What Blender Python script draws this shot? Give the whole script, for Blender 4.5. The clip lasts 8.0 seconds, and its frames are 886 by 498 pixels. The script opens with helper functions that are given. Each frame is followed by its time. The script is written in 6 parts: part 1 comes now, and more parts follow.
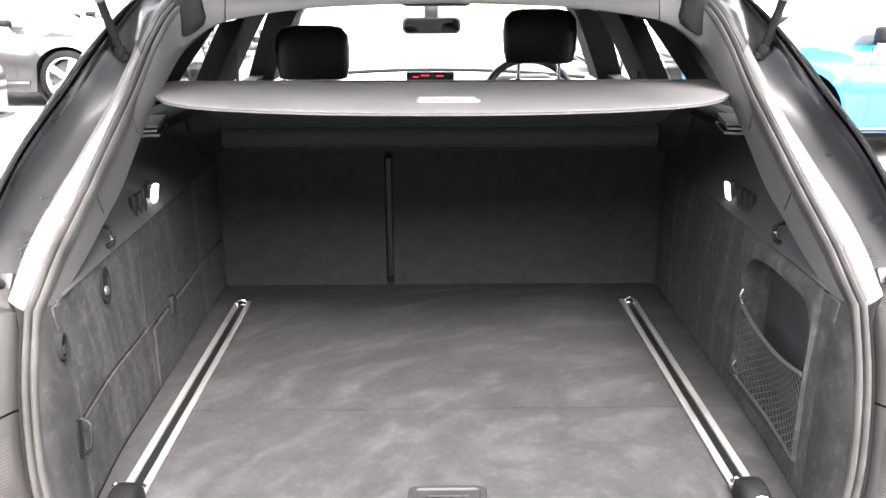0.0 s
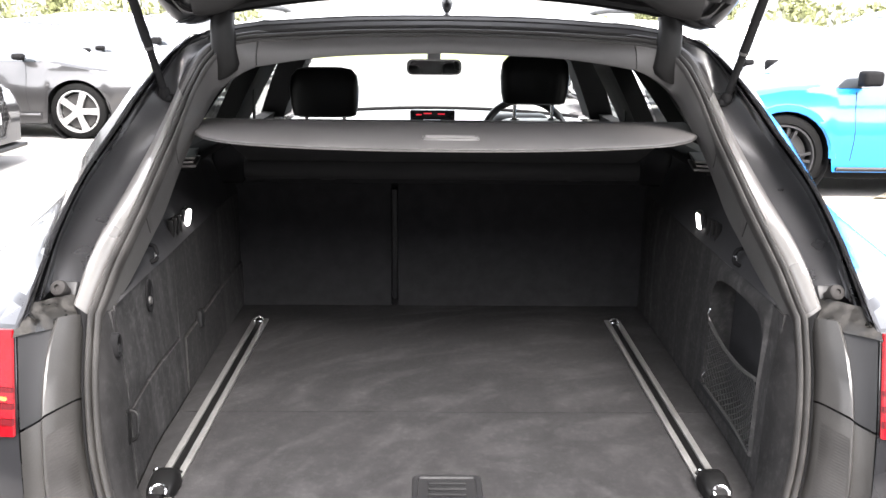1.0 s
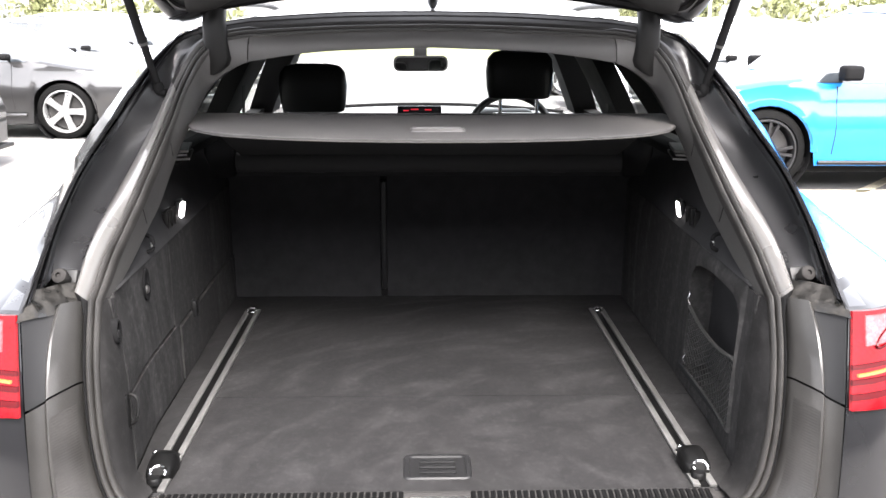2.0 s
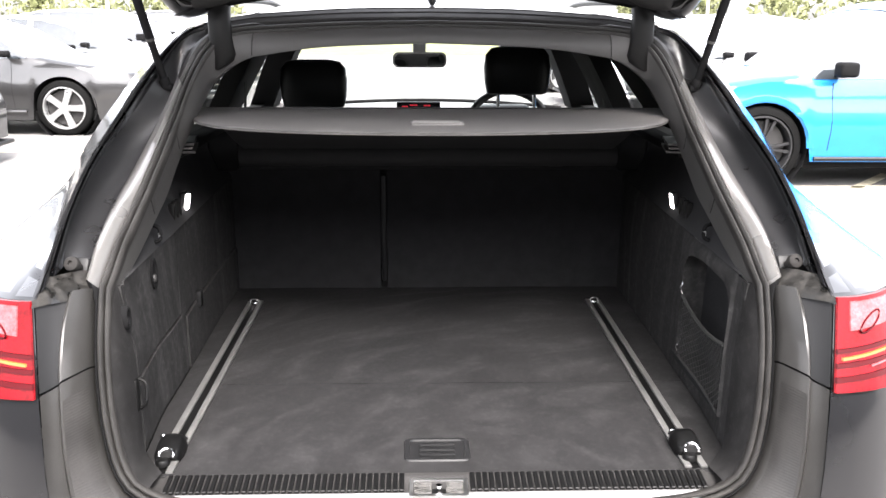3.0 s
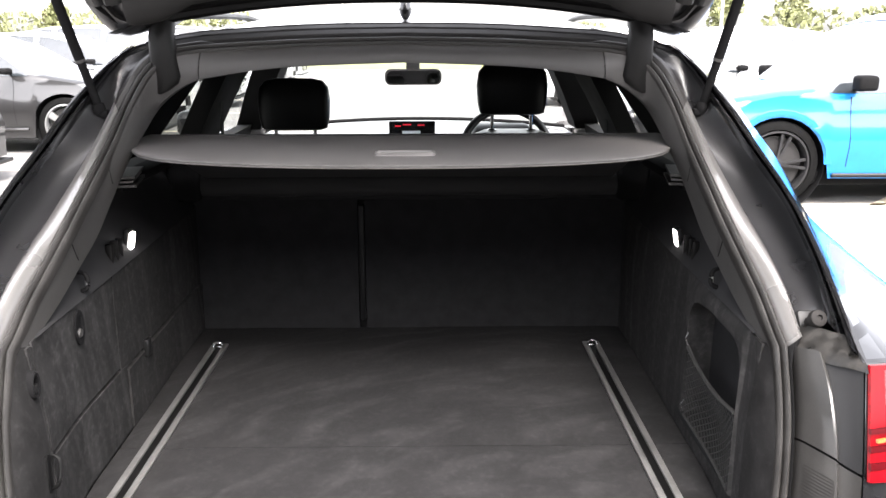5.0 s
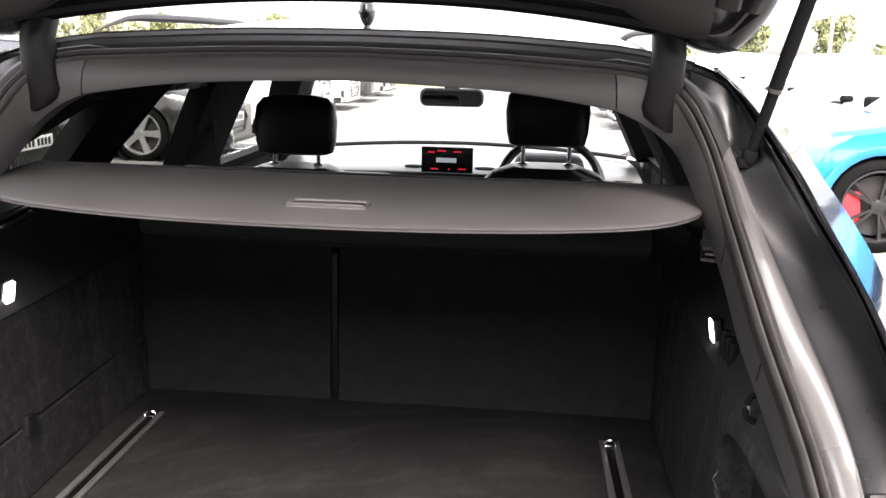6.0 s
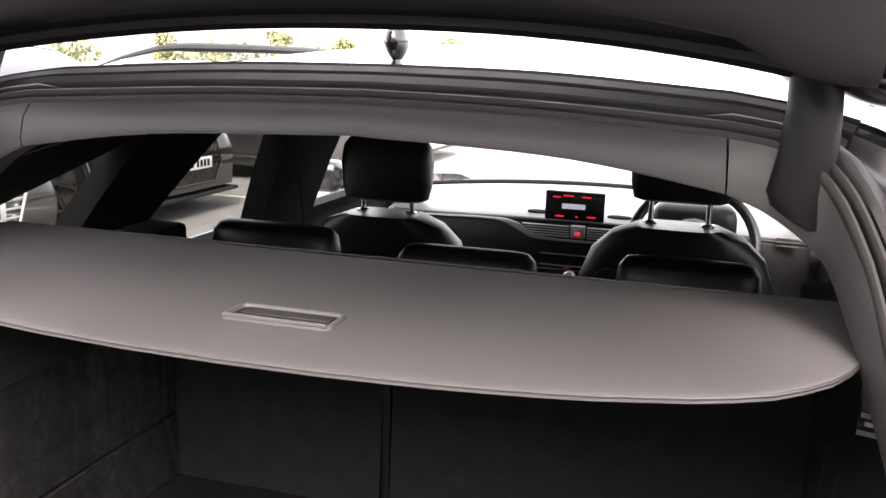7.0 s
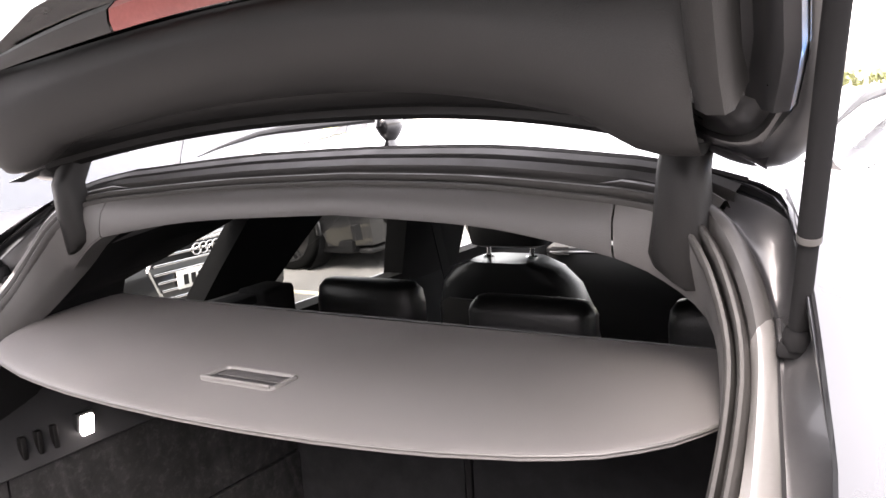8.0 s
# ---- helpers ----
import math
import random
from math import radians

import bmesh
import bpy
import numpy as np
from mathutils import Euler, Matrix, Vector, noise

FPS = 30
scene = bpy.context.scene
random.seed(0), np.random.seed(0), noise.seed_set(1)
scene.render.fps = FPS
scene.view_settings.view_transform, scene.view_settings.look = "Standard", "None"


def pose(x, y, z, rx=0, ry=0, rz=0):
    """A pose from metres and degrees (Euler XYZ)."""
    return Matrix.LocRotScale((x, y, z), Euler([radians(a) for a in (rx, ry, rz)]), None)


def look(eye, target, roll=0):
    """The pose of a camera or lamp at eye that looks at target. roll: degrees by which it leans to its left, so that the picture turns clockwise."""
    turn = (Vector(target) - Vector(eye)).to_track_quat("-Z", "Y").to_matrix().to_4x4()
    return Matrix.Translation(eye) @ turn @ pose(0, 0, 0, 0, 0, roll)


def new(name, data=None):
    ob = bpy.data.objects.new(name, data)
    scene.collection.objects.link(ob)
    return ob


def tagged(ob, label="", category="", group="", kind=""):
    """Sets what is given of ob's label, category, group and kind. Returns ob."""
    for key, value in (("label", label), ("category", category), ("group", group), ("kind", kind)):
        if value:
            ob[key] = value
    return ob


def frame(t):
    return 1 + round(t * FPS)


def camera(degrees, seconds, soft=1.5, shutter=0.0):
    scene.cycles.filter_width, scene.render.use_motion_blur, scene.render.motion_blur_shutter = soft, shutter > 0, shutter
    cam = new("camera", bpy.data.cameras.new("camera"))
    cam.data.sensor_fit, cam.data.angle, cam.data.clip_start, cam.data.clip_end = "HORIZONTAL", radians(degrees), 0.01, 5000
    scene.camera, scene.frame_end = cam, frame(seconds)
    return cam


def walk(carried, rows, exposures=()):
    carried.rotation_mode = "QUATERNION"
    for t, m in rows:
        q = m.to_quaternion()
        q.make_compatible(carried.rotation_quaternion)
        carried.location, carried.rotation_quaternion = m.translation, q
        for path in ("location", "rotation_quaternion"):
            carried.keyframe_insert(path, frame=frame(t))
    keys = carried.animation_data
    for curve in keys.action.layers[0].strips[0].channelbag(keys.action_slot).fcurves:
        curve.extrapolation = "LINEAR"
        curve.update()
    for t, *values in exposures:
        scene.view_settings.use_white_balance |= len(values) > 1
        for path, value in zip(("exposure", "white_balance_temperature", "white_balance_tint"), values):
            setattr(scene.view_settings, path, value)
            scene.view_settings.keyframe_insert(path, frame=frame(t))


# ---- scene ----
cam = camera(54.6, 8.0, soft=1.5, shutter=0.0)
SHIFT = -0.008
PATH = [
    (0, (-0.015, -1.07, 1.426), (0.011, 0.839, 0.832), -0.1),
    (0.5, (-0.021, -1.208, 1.451), (0.006, 0.715, 0.901), 0.5),
    (1, (-0.026, -1.278, 1.459), (0.005, 0.654, 0.942), 0.6),
    (1.5, (-0.026, -1.305, 1.454), (0.025, 0.626, 0.936), 0.3),
    (3, (-0.031, -1.389, 1.451), (0.032, 0.539, 0.925), 0.3),
    (3.5, (-0.025, -1.39, 1.448), (0.024, 0.537, 0.917), 0.3),
    (4, (-0.017, -1.389, 1.449), (0.023, 0.537, 0.911), 0.0),
    (4.5, (0.007, -1.324, 1.455), (0.046, 0.606, 0.931), -0.1),
    (6, (0.277, -0.696, 1.443), (0.104, 1.243, 0.984), 1.5),
    (6.5, (0.383, -0.475, 1.433), (-0.020, 1.425, 0.960), 3.1),
    (7, (0.383, -0.269, 1.468), (-0.171, 1.607, 1.051), 1.8),
    (7.3, (0.416, -0.233, 1.483), (-0.235, 1.621, 1.113), 0.1),
    (7.6, (0.507, -0.248, 1.480), (-0.303, 1.549, 1.139), -1.7),
    (7.8, (0.617, -0.238, 1.508), (-0.331, 1.488, 1.158), -3.2),
    (8, (0.721, -0.217, 1.522), (-0.352, 1.437, 1.184), -4.1),
]
EXPOSURES = [(0.0, 4.7, 6600, 13), (0.5, 4.3, 6600, 13), (1.0, 3.6, 6600, 13), (1.5, 3.55, 6600, 13), (3.0, 3.25, 6600, 13), (4.5, 3.25, 6600, 13), (6.0, 3.05, 6850, 16), (6.5, 3.1, 6900, 18), (7.0, 3.4, 7000, 20), (8.0, 3.85, 7000, 20)]
walk(cam, [(t, look((e[0] + SHIFT, e[1], e[2]), (g[0] + SHIFT, g[1], g[2]), r)) for t, e, g, r in PATH], EXPOSURES)

# ---- light ----
world = bpy.data.worlds.new("overcast_sky")
scene.world = world
world.use_nodes = True
wn = world.node_tree
sky = wn.nodes.new("ShaderNodeTexSky")
sky.sky_type = "NISHITA"
sky.sun_disc = False
sky.sun_elevation, sky.sun_rotation = radians(54), radians(168)
sky.air_density, sky.dust_density, sky.ozone_density = 1.0, 3.0, 1.0
huew = wn.nodes.new("ShaderNodeHueSaturation")
huew.inputs["Saturation"].default_value = 0.22
wn.links.new(sky.outputs[0], huew.inputs["Color"])
wn.links.new(huew.outputs[0], wn.nodes["Background"].inputs[0])
wn.nodes["Background"].inputs[1].default_value = 0.14

sun_data = bpy.data.lights.new("sun", "SUN")
sun_data.energy, sun_data.angle, sun_data.color = 1.3, radians(30), (1.0, 0.97, 0.93)
sun = new("sun", sun_data)
sun.matrix_world = look((0, 0, 30), (-4.5, 21, 0))


# ---- materials ----
def mat(name, col, rough=0.5, metal=0.0, var=0.12, scale=8.0, bump=0.0, bscale=200.0, coat=0.0, emit=None, sheen=0.0, spec=0.5):
    m = bpy.data.materials.new(name)
    m.use_nodes = True
    nt = m.node_tree
    b = nt.nodes["Principled BSDF"]
    b.inputs["Roughness"].default_value, b.inputs["Metallic"].default_value = rough, metal
    b.inputs["Coat Weight"].default_value, b.inputs["Coat Roughness"].default_value = coat, 0.04
    b.inputs["Specular IOR Level"].default_value = spec
    if sheen:
        b.inputs["Sheen Weight"].default_value, b.inputs["Sheen Roughness"].default_value = sheen, 0.5
    tc = nt.nodes.new("ShaderNodeTexCoord")
    n1 = nt.nodes.new("ShaderNodeTexNoise")
    n1.inputs["Scale"].default_value, n1.inputs["Detail"].default_value = scale, 5.0
    nt.links.new(tc.outputs["Object"], n1.inputs["Vector"])
    n2 = nt.nodes.new("ShaderNodeTexNoise")
    n2.inputs["Scale"].default_value, n2.inputs["Detail"].default_value = bscale, 3.0
    nt.links.new(tc.outputs["Object"], n2.inputs["Vector"])
    mr = nt.nodes.new("ShaderNodeMapRange")
    mr.inputs[1].default_value, mr.inputs[2].default_value = 0.3, 0.7
    mr.inputs[3].default_value, mr.inputs[4].default_value = 1.0 - var, 1.0 + var
    nt.links.new(n1.outputs["Fac"], mr.inputs[0])
    mr2 = nt.nodes.new("ShaderNodeMapRange")
    mr2.inputs[1].default_value, mr2.inputs[2].default_value = 0.3, 0.7
    mr2.inputs[3].default_value, mr2.inputs[4].default_value = 1.0 - var * 0.5, 1.0 + var * 0.5
    nt.links.new(n2.outputs["Fac"], mr2.inputs[0])
    mu = nt.nodes.new("ShaderNodeMath")
    mu.operation = "MULTIPLY"
    nt.links.new(mr.outputs[0], mu.inputs[0])
    nt.links.new(mr2.outputs[0], mu.inputs[1])
    vm = nt.nodes.new("ShaderNodeVectorMath")
    vm.operation = "SCALE"
    vm.inputs[0].default_value = col
    nt.links.new(mu.outputs[0], vm.inputs["Scale"])
    nt.links.new(vm.outputs[0], b.inputs["Base Color"])
    rr = nt.nodes.new("ShaderNodeMapRange")
    rr.inputs[1].default_value, rr.inputs[2].default_value = 0.3, 0.7
    rr.inputs[3].default_value, rr.inputs[4].default_value = max(0.0, rough * (1 - var)), min(1.0, rough * (1 + var))
    nt.links.new(n1.outputs["Fac"], rr.inputs[0])
    nt.links.new(rr.outputs[0], b.inputs["Roughness"])
    if bump:
        bp = nt.nodes.new("ShaderNodeBump")
        bp.inputs["Strength"].default_value, bp.inputs["Distance"].default_value = bump, 0.001
        nt.links.new(n2.outputs["Fac"], bp.inputs["Height"])
        nt.links.new(bp.outputs[0], b.inputs["Normal"])
    if emit:
        b.inputs["Emission Color"].default_value, b.inputs["Emission Strength"].default_value = (*emit[0], 1), emit[1]
    return m


def glass(name, tint=(1, 1, 1), rough=0.0):
    m = bpy.data.materials.new(name)
    m.use_nodes = True
    nt = m.node_tree
    nt.nodes.remove(nt.nodes["Principled BSDF"])
    tr, gl, mx, lw, pw, ma = (nt.nodes.new("ShaderNode" + k) for k in ("BsdfTransparent", "BsdfGlossy", "MixShader", "LayerWeight", "Math", "Math"))
    tr.inputs[0].default_value = (*tint, 1)
    gl.inputs["Roughness"].default_value = rough
    lw.inputs[0].default_value = 0.5
    pw.operation, ma.operation = "POWER", "MULTIPLY_ADD"
    pw.inputs[1].default_value, ma.inputs[1].default_value, ma.inputs[2].default_value = 5.0, 0.8, 0.05
    nt.links.new(lw.outputs["Facing"], pw.inputs[0])
    nt.links.new(pw.outputs[0], ma.inputs[0])
    nt.links.new(ma.outputs[0], mx.inputs[0])
    nt.links.new(tr.outputs[0], mx.inputs[1])
    nt.links.new(gl.outputs[0], mx.inputs[2])
    nt.links.new(mx.outputs[0], nt.nodes["Material Output"].inputs[0])
    return m


def carpet(name, col, streak=0.0, lint=0.45, centre=(0.35, 0.9, -0.6)):
    """Short-pile boot carpet: fine fibre grain, soft blotches and brushed nap."""
    m = mat(name, col, rough=0.95, var=0.16 if lint < 0.3 else 0.24, scale=24.0, bump=0.6, bscale=900.0, spec=0.03)
    nt = m.node_tree
    b = nt.nodes["Principled BSDF"]
    src = b.inputs["Base Color"].links[0].from_socket
    tc = nt.nodes["Texture Coordinate"]
    # lint: small pale flecks caught in the pile
    n5 = nt.nodes.new("ShaderNodeTexNoise")
    n5.inputs["Scale"].default_value, n5.inputs["Detail"].default_value, n5.inputs["Roughness"].default_value = 70.0, 6.0, 0.7
    m5 = nt.nodes.new("ShaderNodeMapRange")
    m5.inputs[1].default_value, m5.inputs[2].default_value, m5.inputs[3].default_value, m5.inputs[4].default_value = 0.5, 0.72, 1.0 - 0.15 * lint, 1.0 + lint
    v5 = nt.nodes.new("ShaderNodeVectorMath")
    v5.operation = "SCALE"
    nt.links.new(tc.outputs["Object"], n5.inputs["Vector"])
    nt.links.new(n5.outputs["Fac"], m5.inputs[0])
    nt.links.new(src, v5.inputs[0])
    nt.links.new(m5.outputs[0], v5.inputs["Scale"])
    nt.links.new(v5.outputs[0], b.inputs["Base Color"])
    if streak:
        nt = m.node_tree
        b = nt.nodes["Principled BSDF"]
        src = b.inputs["Base Color"].links[0].from_socket
        tc = nt.nodes.new("ShaderNodeTexCoord")
        # strokes that fan out in arcs, as a brush or a hand leaves them
        sp, cb = nt.nodes.new("ShaderNodeSeparateXYZ"), nt.nodes.new("ShaderNodeCombineXYZ")
        of = nt.nodes.new("ShaderNodeVectorMath")
        of.inputs[1].default_value = centre
        le, at = nt.nodes.new("ShaderNodeVectorMath"), nt.nodes.new("ShaderNodeMath")
        le.operation, at.operation = "LENGTH", "ARCTAN2"
        n0 = nt.nodes.new("ShaderNodeTexNoise")
        n0.inputs["Scale"].default_value = 3.0
        k1, k2 = nt.nodes.new("ShaderNodeMath"), nt.nodes.new("ShaderNodeMath")
        k1.operation, k2.operation = "MULTIPLY_ADD", "MULTIPLY"
        k1.inputs[1].default_value, k2.inputs[1].default_value = 15.0, 3.4
        mw = nt.nodes.new("ShaderNodeMath")
        mw.operation = "MULTIPLY"
        mw.inputs[1].default_value = 2.2
        nt.links.new(tc.outputs["Object"], of.inputs[0])
        nt.links.new(tc.outputs["Object"], n0.inputs["Vector"])
        nt.links.new(of.outputs[0], sp.inputs[0])
        nt.links.new(of.outputs[0], le.inputs[0])
        nt.links.new(sp.outputs[1], at.inputs[0])
        nt.links.new(sp.outputs[0], at.inputs[1])
        nt.links.new(n0.outputs["Fac"], mw.inputs[0])
        nt.links.new(le.outputs["Value"], k1.inputs[0])
        nt.links.new(mw.outputs[0], k1.inputs[2])
        nt.links.new(at.outputs[0], k2.inputs[0])
        nt.links.new(k1.outputs[0], cb.inputs[0])
        nt.links.new(k2.outputs[0], cb.inputs[1])
        n = nt.nodes.new("ShaderNodeTexNoise")
        n.inputs["Scale"].default_value, n.inputs["Detail"].default_value, n.inputs["Distortion"].default_value = 1.3, 4.0, 0.5
        mr = nt.nodes.new("ShaderNodeMapRange")
        mr.inputs[1].default_value, mr.inputs[2].default_value = 0.48, 0.66
        mr.inputs[3].default_value, mr.inputs[4].default_value = 1.0 - 0.25 * streak, 1.0 + streak
        vm = nt.nodes.new("ShaderNodeVectorMath")
        vm.operation = "SCALE"
        nt.links.new(cb.outputs[0], n.inputs["Vector"])
        nt.links.new(n.outputs["Fac"], mr.inputs[0])
        nt.links.new(src, vm.inputs[0])
        nt.links.new(mr.outputs[0], vm.inputs["Scale"])
        nt.links.new(vm.outputs[0], b.inputs["Base Color"])
    return m


M_FLOORCARPET = carpet("boot_floor_carpet", (0.0200, 0.0196, 0.0199), 0.27, 0.26, (-0.45, 0.15, 0.0))
M_SIDECARPET = carpet("boot_side_carpet", (0.032, 0.0313, 0.0313), 0.35, 0.55)
M_SEATBACK = carpet("seat_back_carpet", (0.0228, 0.0228, 0.0238), 0.0, 0.1)
M_TRIM = mat("grey_trim_plastic", (0.042, 0.0405, 0.0392), 0.55, var=0.06, bump=0.25, bscale=700)
M_BLACKPL = mat("black_plastic", (0.010, 0.010, 0.0105), 0.5, var=0.1, bump=0.2, bscale=600, spec=0.3)
M_DARKPL = mat("dark_grey_plastic", (0.027, 0.0258, 0.0252), 0.48, var=0.1, bump=0.25, bscale=600, spec=0.35)
M_PILLAR = mat("matt_black_lining", (0.0075, 0.0075, 0.0079), 0.95, var=0.1, spec=0.1)
M_SLOT = mat("deep_black_plastic", (0.0022, 0.0022, 0.0023), 0.5, var=0.1, spec=0.25)
M_PAD = mat("dusty_pad_rubber", (0.06, 0.058, 0.055), 0.7, var=0.6, scale=120)
M_SILVER = mat("satin_silver_strip", (0.30, 0.30, 0.30), 0.42, metal=0.45, var=0.12, scale=30)
M_ARM = mat("dark_hinge_plastic", (0.0055, 0.0053, 0.0052), 0.5, var=0.1, bump=0.2, bscale=600, spec=0.2)
M_GATEPL = mat("dark_tailgate_plastic", (0.016, 0.0156, 0.0154), 0.55, var=0.12, scale=5, bump=0.25, bscale=600, spec=0.3)
M_LIPGREY = mat("light_grey_grip_plastic", (0.085, 0.082, 0.079), 0.4, var=0.08)
M_GUTTERRUB = mat("roof_gutter_rubber", (0.019, 0.018, 0.0172), 0.5, var=0.2, scale=20)
M_RUBBER = mat("seal_rubber", (0.019, 0.018, 0.017), 0.55, var=0.25, scale=20, spec=0.35)
M_PAINT = mat("black_metallic_paint", (0.008, 0.008, 0.009), 0.28, metal=0.3, var=0.05, coat=1.0)
M_GUTTER = mat("dusty_black_paint", (0.015, 0.015, 0.016), 0.3, var=0.15, scale=14, spec=0.6, coat=0.3)
M_BUMPER = mat("satin_corner_plastic", (0.022, 0.021, 0.0198), 0.38, var=0.25, scale=10, bump=0.15, bscale=400)
# black paint in itself; the light base stands in for reflected sky
M_FLANGE = mat("flange_with_sky_reflection", (0.21, 0.205, 0.20), 0.28, metal=0.6, var=0.03, scale=9, coat=1.0)
M_RIBBED = mat("ribbed_bumper_plastic", (0.021, 0.0198, 0.0185), 0.45, var=0.3, scale=12)
nt = M_RIBBED.node_tree
wv, bp = nt.nodes.new("ShaderNodeTexWave"), nt.nodes.new("ShaderNodeBump")
wv.bands_direction = "Z"
wv.inputs["Scale"].default_value, wv.inputs["Distortion"].default_value = 70.0, 0.6
bp.inputs["Strength"].default_value, bp.inputs["Distance"].default_value = 0.28, 0.0010
nt.links.new(nt.nodes["Texture Coordinate"].outputs["Object"], wv.inputs["Vector"])
nt.links.new(wv.outputs["Fac"], bp.inputs["Height"])
nt.links.new(bp.outputs[0], nt.nodes["Principled BSDF"].inputs["Normal"])
M_ALU = mat("brushed_aluminium", (0.62, 0.62, 0.62), 0.38, metal=1.0, var=0.12, scale=30)
M_RAIL = mat("dull_rail_aluminium", (0.115, 0.114, 0.111), 0.42, metal=0.35, var=0.25, scale=18)
M_UPPER = mat("black_side_plastic", (0.021, 0.021, 0.022), 0.7, var=0.15, bump=0.2, bscale=600, spec=0.2)
M_CHROME = mat("chrome", (0.85, 0.85, 0.86), 0.12, metal=1.0, var=0.04)
M_COVER = mat("luggage_cover_vinyl", (0.066, 0.0627, 0.061), 0.58, var=0.11, scale=5, bump=0.3, bscale=900)
M_FLANGETRIM = carpet("opening_edge_carpet", (0.022, 0.0215, 0.0215))
M_CLOTH = mat("black_roller_cloth", (0.022, 0.022, 0.023), 0.9, var=0.1, bump=0.3, bscale=900)
M_LEATHER = mat("black_leather", (0.011, 0.011, 0.0118), 0.4, var=0.15, bump=0.35, bscale=260)
# dark foam in itself; the pale base stands in for windscreen glare
M_DASH = mat("glare_paled_dashboard_foam", (0.15, 0.148, 0.145), 0.3, var=0.1, bump=0.3, bscale=500)
M_LINING = mat("dark_headlining", (0.03, 0.03, 0.032), 0.95, var=0.1)
M_LED = mat("boot_lamp_lens", (0.9, 0.9, 0.9), 0.3, emit=((1.0, 0.97, 0.95), 2.2))
M_RED = mat("red_lamp_lens", (0.13, 0.0016, 0.004), 0.1, var=0.4, scale=30, spec=0.16)
M_BRAKE = mat("unlit_brake_lamp", (0.30, 0.09, 0.08), 0.35, var=0.15)
M_DKRED = mat("dark_red_lamp_band", (0.045, 0.0008, 0.002), 0.15, spec=0.15)
M_AMBER = mat("amber_lamp_strip", (0.35, 0.09, 0.02), 0.2)
M_CLEARL = mat("clear_lamp_lens", (0.24, 0.045, 0.05), 0.06, var=0.6, scale=35, spec=0.5)
M_GLASS = glass("window_glass", (0.86, 0.9, 0.88))
M_PRIV = glass("privacy_glass", (0.30, 0.315, 0.30))
M_CARGLASS = mat("parked_car_glass", (0.03, 0.035, 0.04), 0.06, coat=1.0)
M_MIRROR = mat("mirror_glass", (0.9, 0.9, 0.9), 0.02, metal=1.0, var=0.0)
M_SCREEN = mat("display_black", (0.01, 0.01, 0.011), 0.2)
M_SCRRED = mat("display_red", (0.5, 0.02, 0.03), 0.4, emit=((0.9, 0.03, 0.06), 0.07))
M_SCRWHT = mat("display_white", (0.6, 0.65, 0.7), 0.4, emit=((0.7, 0.8, 0.9), 0.035))
M_BLUELED = mat("blue_dial_light", (0.05, 0.08, 0.6), 0.4, emit=((0.1, 0.2, 1.0), 0.18))
M_TYRE = mat("tyre_rubber", (0.004, 0.004, 0.004), 0.85, var=0.2, bump=0.3, spec=0.08)
M_PLATE = mat("white_number_plate", (0.75, 0.75, 0.72), 0.4)
M_NET = mat("black_elastic_net", (0.020, 0.020, 0.0195), 0.9)
M_GALV = mat("grey_rubber_buffer", (0.016, 0.015, 0.0145), 0.7, var=0.3, scale=30, spec=0.15)
M_LEDGE = mat("dusty_seam_sealer", (0.0095, 0.0086, 0.0074), 0.5, var=0.8, scale=45, bump=0.4, bscale=150)


# ---- mesh helpers ----
def part(name, bm, material, parent, label="", smooth=True, fix=True):
    if fix:
        bmesh.ops.recalc_face_normals(bm, faces=bm.faces)
    me = bpy.data.meshes.new(name)
    bm.to_mesh(me)
    bm.free()
    me.materials.append(material)
    if smooth:
        me.polygons.foreach_set("use_smooth", [True] * len(me.polygons))
        me.set_sharp_from_angle(angle=radians(40))
    ob = new(name, me)
    ob.parent = parent
    if label:
        ob["label"] = label
    return ob


def thing(name, label, category, group="", kind="", at=(0, 0, 0)):
    ob = new(name)
    ob.empty_display_size = 0.1
    ob.location = at
    return tagged(ob, label, category, group, kind)


def box(bm, x0, x1, y0, y1, z0, z1, r=0.0, seg=2, m=None):
    geo = bmesh.ops.create_cube(bm, size=1.0, matrix=Matrix.Translation(((x0 + x1) / 2, (y0 + y1) / 2, (z0 + z1) / 2)) @ Matrix.Diagonal((abs(x1 - x0), abs(y1 - y0), abs(z1 - z0), 1)))
    vs = geo["verts"]
    if r:
        es = list({e for v in vs for e in v.link_edges})
        out = bmesh.ops.bevel(bm, geom=es, offset=r, segments=seg, affect="EDGES", profile=0.5)
        vs = list({v for f in out["faces"] for v in f.verts} | {v for v in vs if v.is_valid})
    if m is not None:
        bmesh.ops.transform(bm, matrix=m, verts=[v for v in vs if v.is_valid])
    return vs


def loft(bm, rows, wrap_rows=False, wrap_cols=False):
    g = [[bm.verts.new(p) for p in row] for row in rows]
    nr, nc = len(g), len(g[0])
    for i in range(nr if wrap_rows else nr - 1):
        for j in range(nc if wrap_cols else nc - 1):
            q = [g[i][j], g[(i + 1) % nr][j], g[(i + 1) % nr][(j + 1) % nc], g[i][(j + 1) % nc]]
            if len(set(q)) == 4:
                bm.faces.new(q)
    return g


def cap(bm, ring):
    bm.faces.new(ring)


